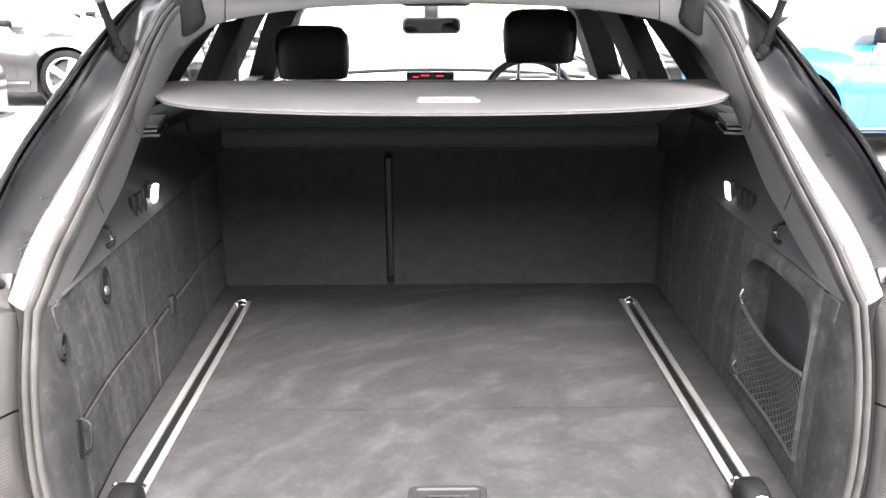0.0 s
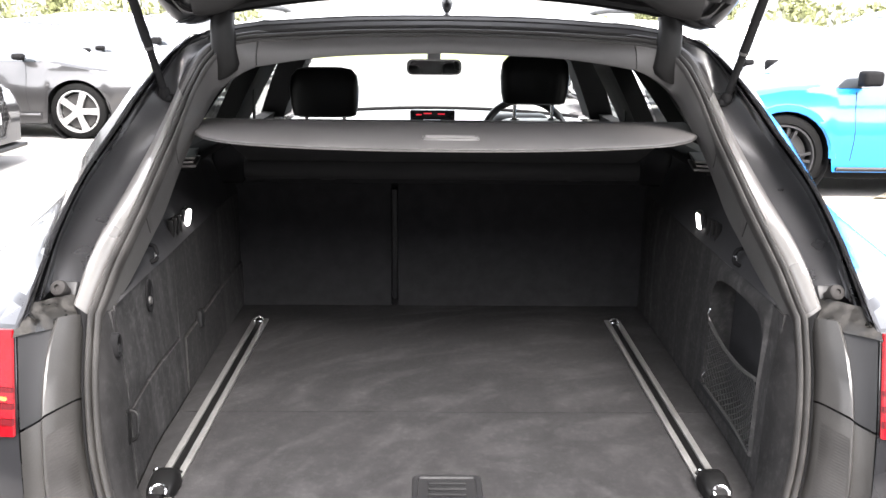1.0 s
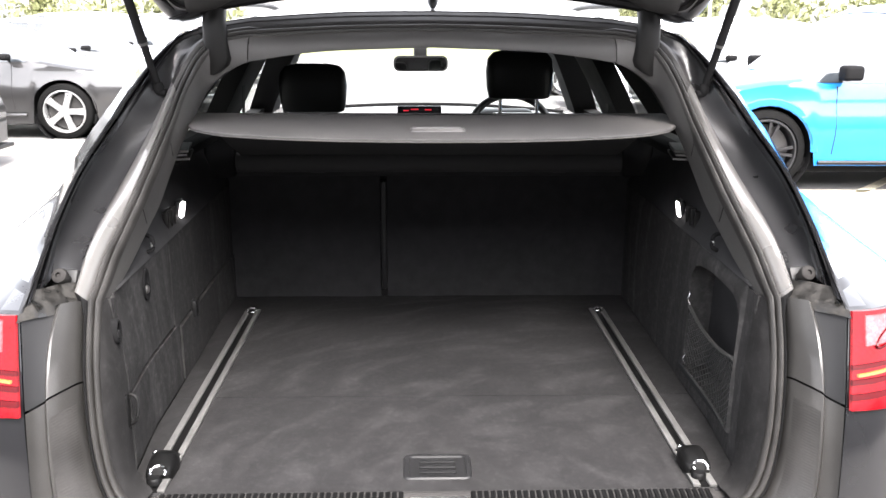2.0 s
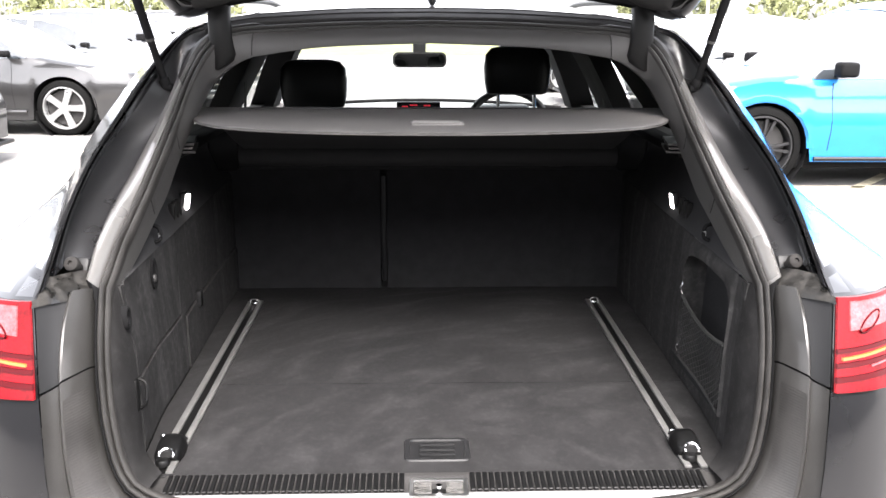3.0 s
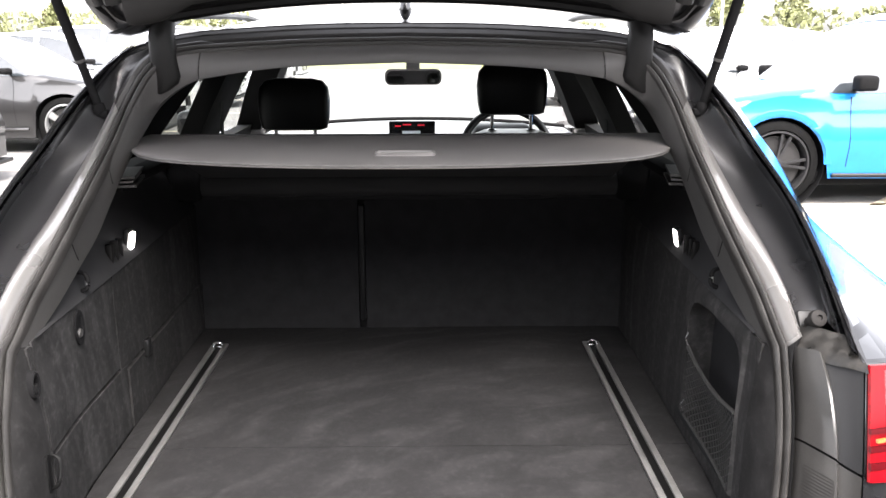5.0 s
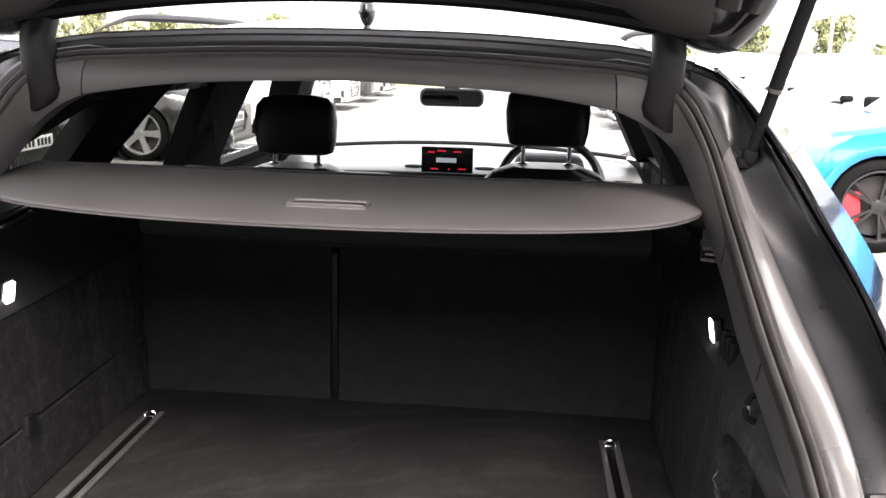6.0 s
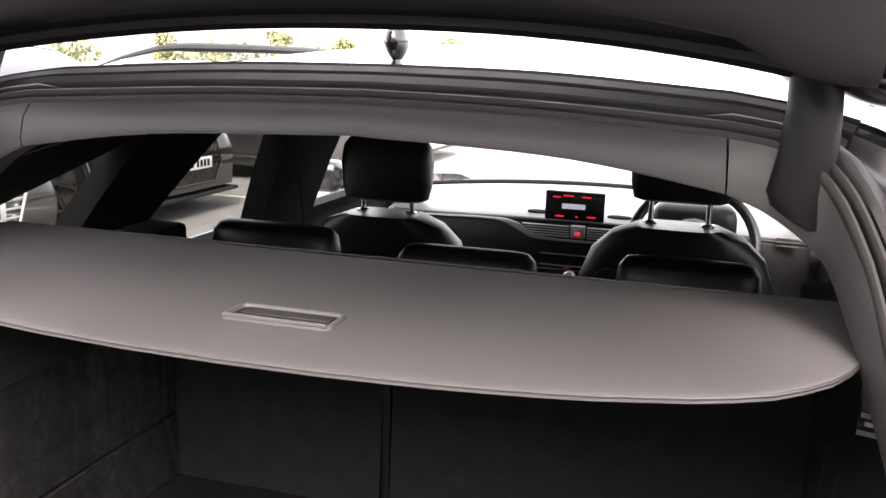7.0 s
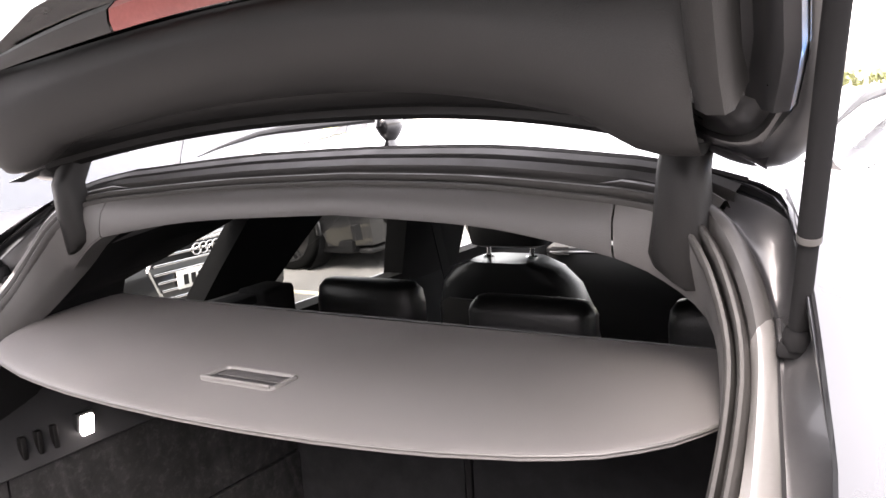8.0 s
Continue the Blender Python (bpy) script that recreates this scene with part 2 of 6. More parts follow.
def slab(bm, v):
    """Give the sheet in bm depth along v, a vector or a function of the place."""
    verts, faces = list(bm.verts), list(bm.faces)
    rim = [e for e in bm.edges if len(e.link_faces) == 1]
    far = {q: bm.verts.new(q.co + (v(q.co) if callable(v) else Vector(v))) for q in verts}
    for f in faces:
        bm.faces.new([far[q] for q in reversed(f.verts)])
    for e in rim:
        q, r = e.verts
        bm.faces.new((q, r, far[r], far[q]))


def catmull(pts, n):
    """n points at even chord steps on a smooth curve through pts."""
    p = [Vector(q) for q in pts]
    fine = []
    for i in range(len(p) - 1):
        a, b, c, d = p[max(i - 1, 0)], p[i], p[i + 1], p[min(i + 2, len(p) - 1)]
        for k in range(16):
            t = k / 16
            fine.append(0.5 * ((2 * b) + (c - a) * t + (2 * a - 5 * b + 4 * c - d) * t * t + (3 * b - a - 3 * c + d) * t ** 3))
    fine.append(p[-1])
    acc = [0.0]
    for a, b in zip(fine, fine[1:]):
        acc.append(acc[-1] + (b - a).length)
    out, j = [], 0
    for k in range(n):
        s = acc[-1] * k / (n - 1)
        while j < len(acc) - 2 and acc[j + 1] < s:
            j += 1
        f = (s - acc[j]) / max(acc[j + 1] - acc[j], 1e-9)
        out.append(fine[j].lerp(fine[j + 1], min(max(f, 0), 1)))
    return out


def flip(pts):
    return [Vector((-p[0], p[1], p[2])) for p in pts]


def tube(bm, pts, r, n=8, closed=False):
    """A round tube of radius r (a number or one per point) along pts."""
    pts = [Vector(p) for p in pts]
    rows = []
    ref = Vector((0.13, 0.21, 0.97)).normalized()
    for i, p in enumerate(pts):
        a = pts[i - 1] if (i or closed) else p
        b = pts[(i + 1) % len(pts)] if (i < len(pts) - 1 or closed) else p
        t = (b - a).normalized()
        u = t.cross(ref).normalized()
        v = t.cross(u)
        rr = r[i] if isinstance(r, (list, tuple)) else r
        rows.append([p + (u * math.cos(2 * math.pi * k / n) + v * math.sin(2 * math.pi * k / n)) * rr for k in range(n)])
    g = loft(bm, rows, wrap_rows=closed, wrap_cols=True)
    if not closed:
        cap(bm, g[0])
        cap(bm, g[-1])
    return g


def lathe(bm, prof, m, n=28, caps=True):
    """Turn (radius, height) pairs round the z axis of m."""
    rows = [[m @ Vector((r * math.cos(2 * math.pi * k / n), r * math.sin(2 * math.pi * k / n), h)) for k in range(n)] for r, h in prof]
    g = loft(bm, rows, wrap_cols=True)
    for ring, (r, h) in ((g[0], prof[0]), (g[-1], prof[-1])):
        if caps and r > 1e-5:
            cap(bm, ring)
    return g


def outline(bm, pts, back):
    """A plate: the closed polygon pts, given depth by the vector back."""
    a = [bm.verts.new(p) for p in pts]
    b = [bm.verts.new(Vector(p) + Vector(back)) for p in pts]
    bm.faces.new(a)
    bm.faces.new(b[::-1])
    for i in range(len(a)):
        j = (i + 1) % len(a)
        bm.faces.new((a[i], b[i], b[j], a[j]))
    return a, b


def rounded(w, h, r, n=5):
    """A rounded rectangle as (x, y) pairs, counter-clockwise."""
    out = []
    for cx, cy, a0 in ((w / 2 - r, h / 2 - r, 0), (-w / 2 + r, h / 2 - r, 90), (-w / 2 + r, -h / 2 + r, 180), (w / 2 - r, -h / 2 + r, 270)):
        for k in range(n + 1):
            a = radians(a0 + 90 * k / n)
            out.append((cx + r * math.cos(a), cy + r * math.sin(a)))
    return out


def interp(x, xs, ys):
    return float(np.interp(x, xs, ys))


def bevel_all(bm, r, seg=2, angle=35):
    es = [e for e in bm.edges if len(e.link_faces) == 2 and e.calc_face_angle(0) > radians(angle)]
    if es:
        bmesh.ops.bevel(bm, geom=es, offset=r, segments=seg, affect="EDGES", profile=0.5)


# ---- the estate car: opening, shell and boot ----
car = thing("estate_car", "black metallic estate car parked with its tailgate open", "car")

SEAL_A = [(0, .665, 1.428), (.2, .65, 1.424), (.40, .60, 1.414)]
SEAL_B = [(.40, .60, 1.414), (.46, .588, 1.403), (.500, .560, 1.370), (.527, .53, 1.32), (.540, .500, 1.28), (.547, .453, 1.24), (.552, .387, 1.20), (.556, .316, 1.16), (.562, .254, 1.12), (.572, .20, 1.08), (.580, .14, 1.04), (.584, .085, 1.0), (.584, .057, .986)]
SEAL_C = [(.584, .057, .986), (.580, .011, .897), (.571, -.023, .804), (.560, -.04, .737), (.546, -.052, .694), (.525, -.058, .661), (.476, -.064, .636), (.39, -.071, .626), (.25, -.08, .622), (0, -.083, .62)]
EDGE_A = [(0, .63, 1.391), (.2, .61, 1.385), (.3, .59, 1.377), (.40, .570, 1.362)]
EDGE_B = [(.40, .570, 1.362), (.445, .575, 1.342), (.493, .570, 1.303), (.518, .514, 1.248), (.532, .445, 1.196), (.546, .395, 1.14), (.553, .33, 1.09), (.560, .25, 1.05), (.566, .18, 1.015), (.570, .09, .982)]
EDGE_C = [(.570, .09, .982), (.557, .05, .897), (.55, .03, .80), (.544, .024, .735), (.537, .020, .692), (.521, .018, .664), (.490, .016, .650), (.25, .012, .648), (0, .01, .648)]
RIM_A = [(0, .74, 1.463), (.2, .72, 1.460), (.40, .66, 1.447)]
RIM_B = [(.40, .66, 1.447), (.48, .645, 1.434), (.553, .625, 1.414), (.574, .57, 1.392), (.594, .51, 1.358), (.619, .42, 1.302), (.637, .35, 1.25), (.649, .262, 1.203), (.660, .19, 1.155), (.665, .11, 1.10), (.664, .08, 1.08), (.663, -.04, .999)]
CHANNEL_B = [(.40, .63, 1.438), (.485, .62, 1.424), (.550, .605, 1.400), (.570, .585, 1.375), (.588, .535, 1.335), (.612, .475, 1.285), (.640, .430, 1.235), (.664, .375, 1.190), (.676, .305, 1.150), (.682, .23, 1.10), (.678, .165, 1.065), (.660, .085, 1.020)]
STEP_B = [(.40, .612, 1.432), (.49, .60, 1.416), (.530, .575, 1.387), (.560, .545, 1.33), (.579, .48, 1.265), (.598, .41, 1.205), (.612, .33, 1.155), (.620, .22, 1.105), (.622, .13, 1.06), (.622, .062, 1.008)]
RIM_C = [(.663, -.04, .999), (.642, -.112, .857), (.632, -.145, .70), (.605, -.165, .60), (.50, -.175, .57), (.25, -.185, .56), (0, -.19, .56)]
NA, NB, NC = 14, 40, 34
seal_a, seal_b, seal_c = catmull(SEAL_A, NA), catmull(SEAL_B, NB), catmull(SEAL_C, NC)
edge_a, edge_b, edge_c = catmull(EDGE_A, NA), catmull(EDGE_B, NB), catmull(EDGE_C, NC)
rim_a, rim_b, rim_c = catmull(RIM_A, NA), catmull(RIM_B, NB), catmull(RIM_C, NC)
step_b, channel_b = catmull(STEP_B, NB), catmull(CHANNEL_B, NB)
SEAL = seal_a + seal_b[1:] + seal_c[1:]
RIM = rim_a + rim_b[1:] + rim_c[1:]


def facing(p):
    f = min(max((p.z - 0.93) / 0.17, 0), 1)
    return Vector((0, -.93, .37)).lerp(Vector((0, -.62, .78)), f).normalized()


def outwards(pts):
    out = []
    for i, p in enumerate(pts):
        t = (pts[min(i + 1, len(pts) - 1)] - pts[max(i - 1, 0)]).normalized()
        if i == 0 or i == len(pts) - 1:
            t = Vector((1, 0, 0))
        o = facing(p).cross(t).normalized()
        if o.dot(Vector((p.x, 0, p.z - 1.0))) < 0:
            o = -o
        out.append(o)
    return out


OUT = outwards(SEAL)


def off(i, o, n):
    return SEAL[i] + OUT[i] * o + facing(SEAL[i]) * n


def step(i):
    """Where the flange outside the seal ends."""
    k = i - (NA - 1)
    return off(i, .0065, -.008).lerp(step_b[k], .8) if 0 <= k < NB else off(i, .0145, -.008)


# rubber seal, a closed loop round the whole opening
ring = []
for i in range(len(SEAL)):
    ring.append([off(i, o, n) for o, n in ((-.014, -.012), (-.0148, .002), (-.0135, .008), (-.0105, .0105), (-.0075, .0095), (-.0065, .001), (-.0054, -.009), (-.0038, .001), (-.0025, .010), (.0005, .013), (.0035, .012), (.006, .007), (.0072, 0), (.007, -.012))])
both = ring + [flip(r) for r in ring[-2:0:-1]]
bm = bmesh.new()
loft(bm, both, wrap_rows=True, wrap_cols=True)
part("door_seal", bm, M_RUBBER, car, "ribbed grey rubber seal round the boot opening")

# painted flange outside the seal: sky reflection coloured into the metallic paint above, dark below
for sgn in (1, -1):
    for i_a, i_b, m_, lab in ((0, NA + 10, M_GUTTERRUB, "dark rubber-edged flange"), (NA + 10, NA + NB - 2, M_FLANGE, "black painted flange with the sky's reflection put into its pale colour"), (NA + NB - 2, len(SEAL) - 1, M_PILLAR, "matt black flange")):
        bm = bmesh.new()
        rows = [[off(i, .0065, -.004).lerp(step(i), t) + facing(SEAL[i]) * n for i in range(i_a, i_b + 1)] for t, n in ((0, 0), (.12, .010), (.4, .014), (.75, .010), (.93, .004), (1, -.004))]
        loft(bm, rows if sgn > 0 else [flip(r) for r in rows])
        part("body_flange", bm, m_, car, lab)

# light grey trim: top beam and three pieces on each rear pillar, with fine gaps between
def trim_rows(edge, seal_i0, n):
    rows = [[], [], [], [], []]
    for k in range(n):
        e, i = edge[k], seal_i0 + k
        s = off(i, -.013, .002)
        nn = facing(e)
        inw = (e - SEAL[i]).normalized()
        rows[0].append(e + Vector((0, .035, .004)) + inw * .004)
        rows[1].append(e + inw * .001)
        rows[2].append(e.lerp(s, .12) + nn * .006)
        rows[3].append(e.lerp(s, .55) + nn * .010)
        rows[4].append(s + nn * .004)
    return rows


ra = trim_rows(edge_a, 0, NA)
full = [flip(r)[::-1] + r[1:] for r in ra]
bm = bmesh.new()
loft(bm, full)
slab(bm, lambda p: facing(p) * -.003)
part("roof_beam_trim", bm, M_TRIM, car, "grey plastic trim over the boot opening")
rb = trim_rows(edge_b, NA - 1, NB)
for sgn in (1, -1):
    for a, b in ((0, 17), (17, 27), (27, NB - 1)):
        bm = bmesh.new()
        rows = []
        for r in rb:
            seg = [Vector(v) for v in r[a:b + 1]]
            seg[0] = seg[0].lerp(seg[1], .12)
            seg[-1] = seg[-1].lerp(seg[-2], .06)
            rows.append(seg if sgn > 0 else flip(seg))
        loft(bm, rows)
        slab(bm, lambda p: facing(p) * -.003)
        part("pillar_trim", bm, M_TRIM, car, "grey plastic rear pillar trim")
    # black liner behind the joints, running forward to the side window
    bm = bmesh.new()
    rows = [[], [], [], [], []]
    for k in range(NB):
        e, s = edge_b[k], SEAL[NA - 1 + k]
        wz = interp(e.z, (.98, 1.1, 1.2, 1.3, 1.4), (.60, .66, .665, .64, .56))
        yd = interp(e.z, (.98, 1.1, 1.235, 1.30, 1.37), (.5, .77, .79, 1.04, 1.15))
        rows[0].append(s - facing(s) * .008)
        rows[1].append(e.lerp(s, .5) - facing(s) * .004)
        rows[2].append(e + Vector((.003, .030, 0)))
        rows[3].append(e.lerp(Vector((wz, yd, e.z)), .45) + Vector((.01, 0, 0)))
        rows[4].append(Vector((wz, yd, e.z)))
    loft(bm, rows if sgn > 0 else [flip(r) for r in rows])
    slab(bm, (sgn * .004, 0, 0))
    part("pillar_lining", bm, M_PILLAR, car, "black plastic inner pillar lining")

# gutter panel between flange and tailgate edge
FLOOR_ROWS = ((0, -.002), (.06, -.008), (.15, -.010), (.5, -.008), (.85, -.004), (1, 0))
LIP_ROWS = ((.12, -.002), (.28, -.002), (.34, .006), (.44, .0075), (.50, .0065), (.54, -.003), (.64, -.003), (.69, .006), (.78, .0075), (.86, .006), (.89, -.001), (.93, .003), (1, 0))
for sgn in (1, -1):
    bm = bmesh.new()
    rows = []
    for t, n in FLOOR_ROWS:
        rows.append([step(i).lerp(channel_b[i - NA + 1], t) + facing(SEAL[i]) * n for i in range(NA + 4, NA + NB - 1)])
    loft(bm, rows if sgn > 0 else [flip(r) for r in rows])
    part("gutter_panel", bm, M_GUTTER, car, "dusty black painted rain gutter beside the opening")
    bm = bmesh.new()
    rows = []
    for t, n in ((0, 0),) + LIP_ROWS:
        rows.append([channel_b[i - NA + 1].lerp(RIM[i], t) + Vector((-n, 0, n)) for i in range(NA + 4, NA + NB - 1)])
    loft(bm, rows if sgn > 0 else [flip(r) for r in rows])
    part("gutter_lip", bm, M_PAINT, car, "glossy black ridged lip of the rain gutter")
bm = bmesh.new()
rows = []
for t, n in ((0, -.012), (.03, -.020), (.12, -.020), (.16, .004), (.22, .010), (.40, .013), (.46, .008), (.48, -.012), (.54, -.016), (.58, .004), (.63, .009), (.78, .011), (.82, .005), (.84, -.010), (.88, -.010), (.90, .006), (.95, .009), (1, .004)):
    half = [off(i, .0085, 0).lerp(RIM[i], t) + facing(SEAL[i]) * n for i in range(NA + 5)]
    rows.append(flip(half)[::-1] + half[1:])
loft(bm, rows)
part("roof_gutter", bm, M_GUTTERRUB, car, "ridged dark roof gutter above the opening")

# lower corner panels: upper piece beside the lamp, lower bumper piece
i0 = NA + NB - 2
split = min(range(i0, len(SEAL)), key=lambda i: abs(RIM[i].z - .856))
CORNER = ((0, -.006), (.03, .012), (.1, .017), (.35, .018), (.55, .017), (.62, .012), (.68, .002), (.8, -.005), (.93, -.006), (1, -.006))


def crease(t, k):
    """Bends the crease of the corner panel towards the opening near its top."""
    b = .66 - .26 * math.exp(-k / 2.5)
    return t * b / .66 if t < .66 else 1 - (1 - t) * (1 - b) / .34


for sgn in (1, -1):
    for name, a, b, m_, lab in (("corner_panel", i0, split, M_BUMPER, "dark grey painted corner panel"), ("corner_strip", i0, split, M_BLACKPL, "dark strip beside the tail lamp"),
                                ("bumper_edge", split, len(SEAL) - 1, M_BUMPER, "dark painted bumper top"), ("ribbed_strip", split + 1, min(split + 16, len(SEAL) - 1), M_RIBBED, "fine-ribbed grey plastic strip")):
        bm = bmesh.new()
        rows = []
        profile = {"corner_panel": CORNER[:7], "corner_strip": CORNER[6:], "bumper_edge": CORNER}.get(name, ((.07, .010), (.09, .0185), (.3, .0195), (.54, .0187), (.57, .010)))
        for t, n in profile:
            r = [off(i, .0145, -.004).lerp(RIM[i], crease(t, i - i0)) + facing(SEAL[i]) * n for i in range(a, b + 1)]
            if b == split:
                r[-1] = r[-1].lerp(r[-2], .12)
            rows.append(r if sgn > 0 else flip(r))
        loft(bm, rows)
        part(name, bm, m_, car, lab)
    bm = bmesh.new()
    rows = []
    for t in (.02, .5, .97):
        r = [off(i, .0145, -.004).lerp(RIM[i], t) - facing(SEAL[i]) * .014 for i in range(i0, len(SEAL))]
        rows.append(r if sgn > 0 else flip(r))
    loft(bm, rows)
    part("corner_backing", bm, M_PILLAR, car, "black backing in the panel joint")
    # ledge on top of the corner panel, with dried seam sealer
    bm = bmesh.new()
    a, b = off(i0, .0145, -.004), RIM[i0]
    led = []
    for q, (dy, dz) in enumerate(((-.012, -.012), (-.004, -.001), (.010, .006), (.028, .012), (.050, .022))):
        led.append([a.lerp(b, f) + Vector((.004 * q * (1 - f) * .3, dy, dz + .004 * math.sin(math.pi * f) + .001 * math.sin(9 * f + q))) for f in (0, .15, .3, .45, .6, .75, .9, 1)])
    loft(bm, led if sgn > 0 else [flip(r) for r in led])
    part("corner_ledge", bm, M_LEDGE, car, "dusty ledge with dried seam sealer")
    # rubber buffer: stem and head on a bracket
    buf = new("rubber_buffer")
    buf.parent = car
    base = Vector((.636 * sgn, .066, 1.028))
    ax = Vector((0.1 * sgn, -.75, .45)).normalized()
    m4 = Matrix.Translation(base) @ ax.to_track_quat("Z", "Y").to_matrix().to_4x4()
    bm = bmesh.new()
    lathe(bm, ((.008, -.03), (.008, -.004), (.0125, -.003), (.0138, .003), (.0125, .009), (.008, .012), (.0045, .012), (.004, .008), (0, .008)), m4, 18)
    part("buffer_head", bm, M_GALV, buf, "grey rubber buffer head")
    bm = bmesh.new()
    box(bm, -.016, .016, -.02, .02, -.05, -.02, .006, 2, m4)
    box(bm, -.010, .014, -.012, .012, -.075, -.045, .005, 2, m4)
    part("buffer_bracket", bm, M_BLACKPL, buf)

# ---- outer body ----
ZR = (.2, .4, .58, .7, .857, .999, 1.087, 1.161, 1.205, 1.26, 1.312, 1.358, 1.395, 1.42)
XR = (.55, .60, .61, .632, .642, .663, .664, .659, .649, .634, .615, .594, .574, .553)
YR = (-.12, -.17, -.168, -.145, -.112, -.04, .09, .20, .265, .365, .435, .51, .575, .625)
ZW = (.2, .4, .6, .8, .93, 1.0, 1.1, 1.2, 1.3, 1.38, 1.43)
XW = (.86, .915, .935, .93, .915, .885, .825, .765, .70, .64, .58)
AXLES = (.92, 3.83)
NOSE = 4.72


def half_width(z, y):
    w = interp(z, ZW, XW)
    if y > 3.6:
        w *= 1 - .30 * ((y - 3.6) / (NOSE - 3.6)) ** 2.6
    return w


def corner_x(z, th):
    xo = interp(z, ZR, XR)
    return xo + (interp(z, ZW, XW) - xo) * math.sin(th)


def corner_y(z, th):
    run = (interp(z, ZW, XW) - interp(z, ZR, XR)) / .34
    low, high = .36 * (1 - math.cos(th)), run * math.sin(th)
    f = min(max((z - .999) / .085, 0), 1)
    return interp(z, ZR, YR) + low + (high - low) * f


def arch(y):
    zb = .24
    for a in AXLES:
        d = abs(y - a)
        if d < .37:
            zb = max(zb, .33 + math.sqrt(.37 ** 2 - d * d))
    return zb


for sgn in (1, -1):
    # lower side from the rear corner to the nose
    cols = []
    for k in range(11):
        th = radians(9 * k)
        col = []
        for r in range(15):
            z = .24 + (.999 - .24) * r / 14
            col.append((sgn * corner_x(z, th), corner_y(z, th), z))
        cols.append(col)
    ys = sorted(set([round(.32 + .06 * k, 3) for k in range(74)]))
    for y in [q for q in ys if q > .34 and q < NOSE]:
        zt = interp(y, (0, 2.9, 3.4, 4.2, NOSE), (.999, .999, .985, .90, .74))
        zb = arch(y)
        cols.append([(sgn * half_width(zb + (zt - zb) * r / 14, y), y, zb + (zt - zb) * r / 14) for r in range(15)])
    bm = bmesh.new()
    loft(bm, cols)
    part("body_side", bm, M_PAINT, car, "glossy black body side")
    # tail lamp: red lens with darker bands, clear upper window and amber strip
    lamp = new("tail_lamp")
    lamp.parent = car
    for name, z0, z1, t0, t1, m_, d, lab in (("lens", .857, .998, 1, 58, M_RED, .006, "red tail lamp lens"), ("band", .872, .880, 1, 57, M_DKRED, .0085, "dark red band"),
                                             ("band", .893, .900, 1, 57, M_DKRED, .0085, "dark red band"), ("band", .915, .921, 1, 50, M_DKRED, .0085, "dark red band"),
                                             ("amber_strip", .9045, .9085, 3, 36, M_AMBER, .009, "thin amber strip"), ("clear_window", .948, .992, 6, 50, M_CLEARL, .0085, "clear upper lens"),
                                             ("pale_strip", .893, .8955, 14, 40, M_CLEARL, .0095, "pale reflector strip")):
        bm = bmesh.new()
        g = []
        for k in range(13):
            th = radians(t0 + (t1 - t0) * k / 12)
            lift = 0
            low = 0 if name == "lens" else .016 * (k / 12)
            g.append([(sgn * (corner_x(z, th) + d * math.sin(th)), corner_y(z, th) - d * math.cos(th), z) for z in [z0 + low + (z1 + (lift if name in ("lens", "clear_window") else low) - z0 - low) * r / 5 for r in range(6)]])
        loft(bm, g)
        slab(bm, (-sgn * .002, .004, 0))
        part(name, bm, m_, lamp, lab)
    bm = bmesh.new()
    ring_ = []
    for a in range(0, 360, 20):
        th = radians(15 + 5 * math.cos(radians(a)))
        z = .960 + .010 * math.sin(radians(a)) + .012 * math.cos(radians(a))
        ring_.append((sgn * (corner_x(z, th) + .009 * math.sin(th)), corner_y(z, th) - .009 * math.cos(th), z))
    tube(bm, ring_, .0017, 6, closed=True)
    part("reflector_ring", bm, M_DKRED, lamp, "dark oval reflector ring")
    # shoulder and rear quarter over the lamp
    bm = bmesh.new()
    cols = []
    for k in range(9):
        th = radians(11.25 * k)
        cols.append([(sgn * corner_x(z, th), corner_y(z, th), z) for z in [.999 + (1.42 - .999) * r / 16 for r in range(17)]])
    cols.append([(sgn * interp(z, ZW, XW), max(interp(z, (1.0, 1.1, 1.2, 1.3, 1.4), (.45, .66, .72, .80, .90)), corner_y(z, math.pi / 2) + .01), z) for z in [.999 + (1.42 - .999) * r / 16 for r in range(17)]])
    loft(bm, cols)
    slab(bm, (-sgn * .004, .003, 0))
    part("rear_quarter", bm, M_PAINT, car, "glossy black rear quarter panel")


def side_patch(name, sgn, y0, y1, z0, z1, inset, depth, material, label="", parent=None):
    """A piece of the upper side between two slanted lines; y0 and y1 are (lower, upper) pairs."""
    bm = bmesh.new()
    g = []
    for r in range(9):
        f = r / 8
        z = z0 + (z1 - z0) * f
        x = interp(z, ZW, XW) - inset
        a, b = y0[0] + (y0[1] - y0[0]) * f, y1[0] + (y1[1] - y1[0]) * f
        g.append([(sgn * x, a + (b - a) * k / 4, z) for k in range(5)])
    loft(bm, g)
    if depth:
        slab(bm, (-sgn * depth, 0, 0))
    ob = part(name, bm, material, parent or car, label)
    if material is M_GLASS:
        ob.visible_shadow = False
    return ob


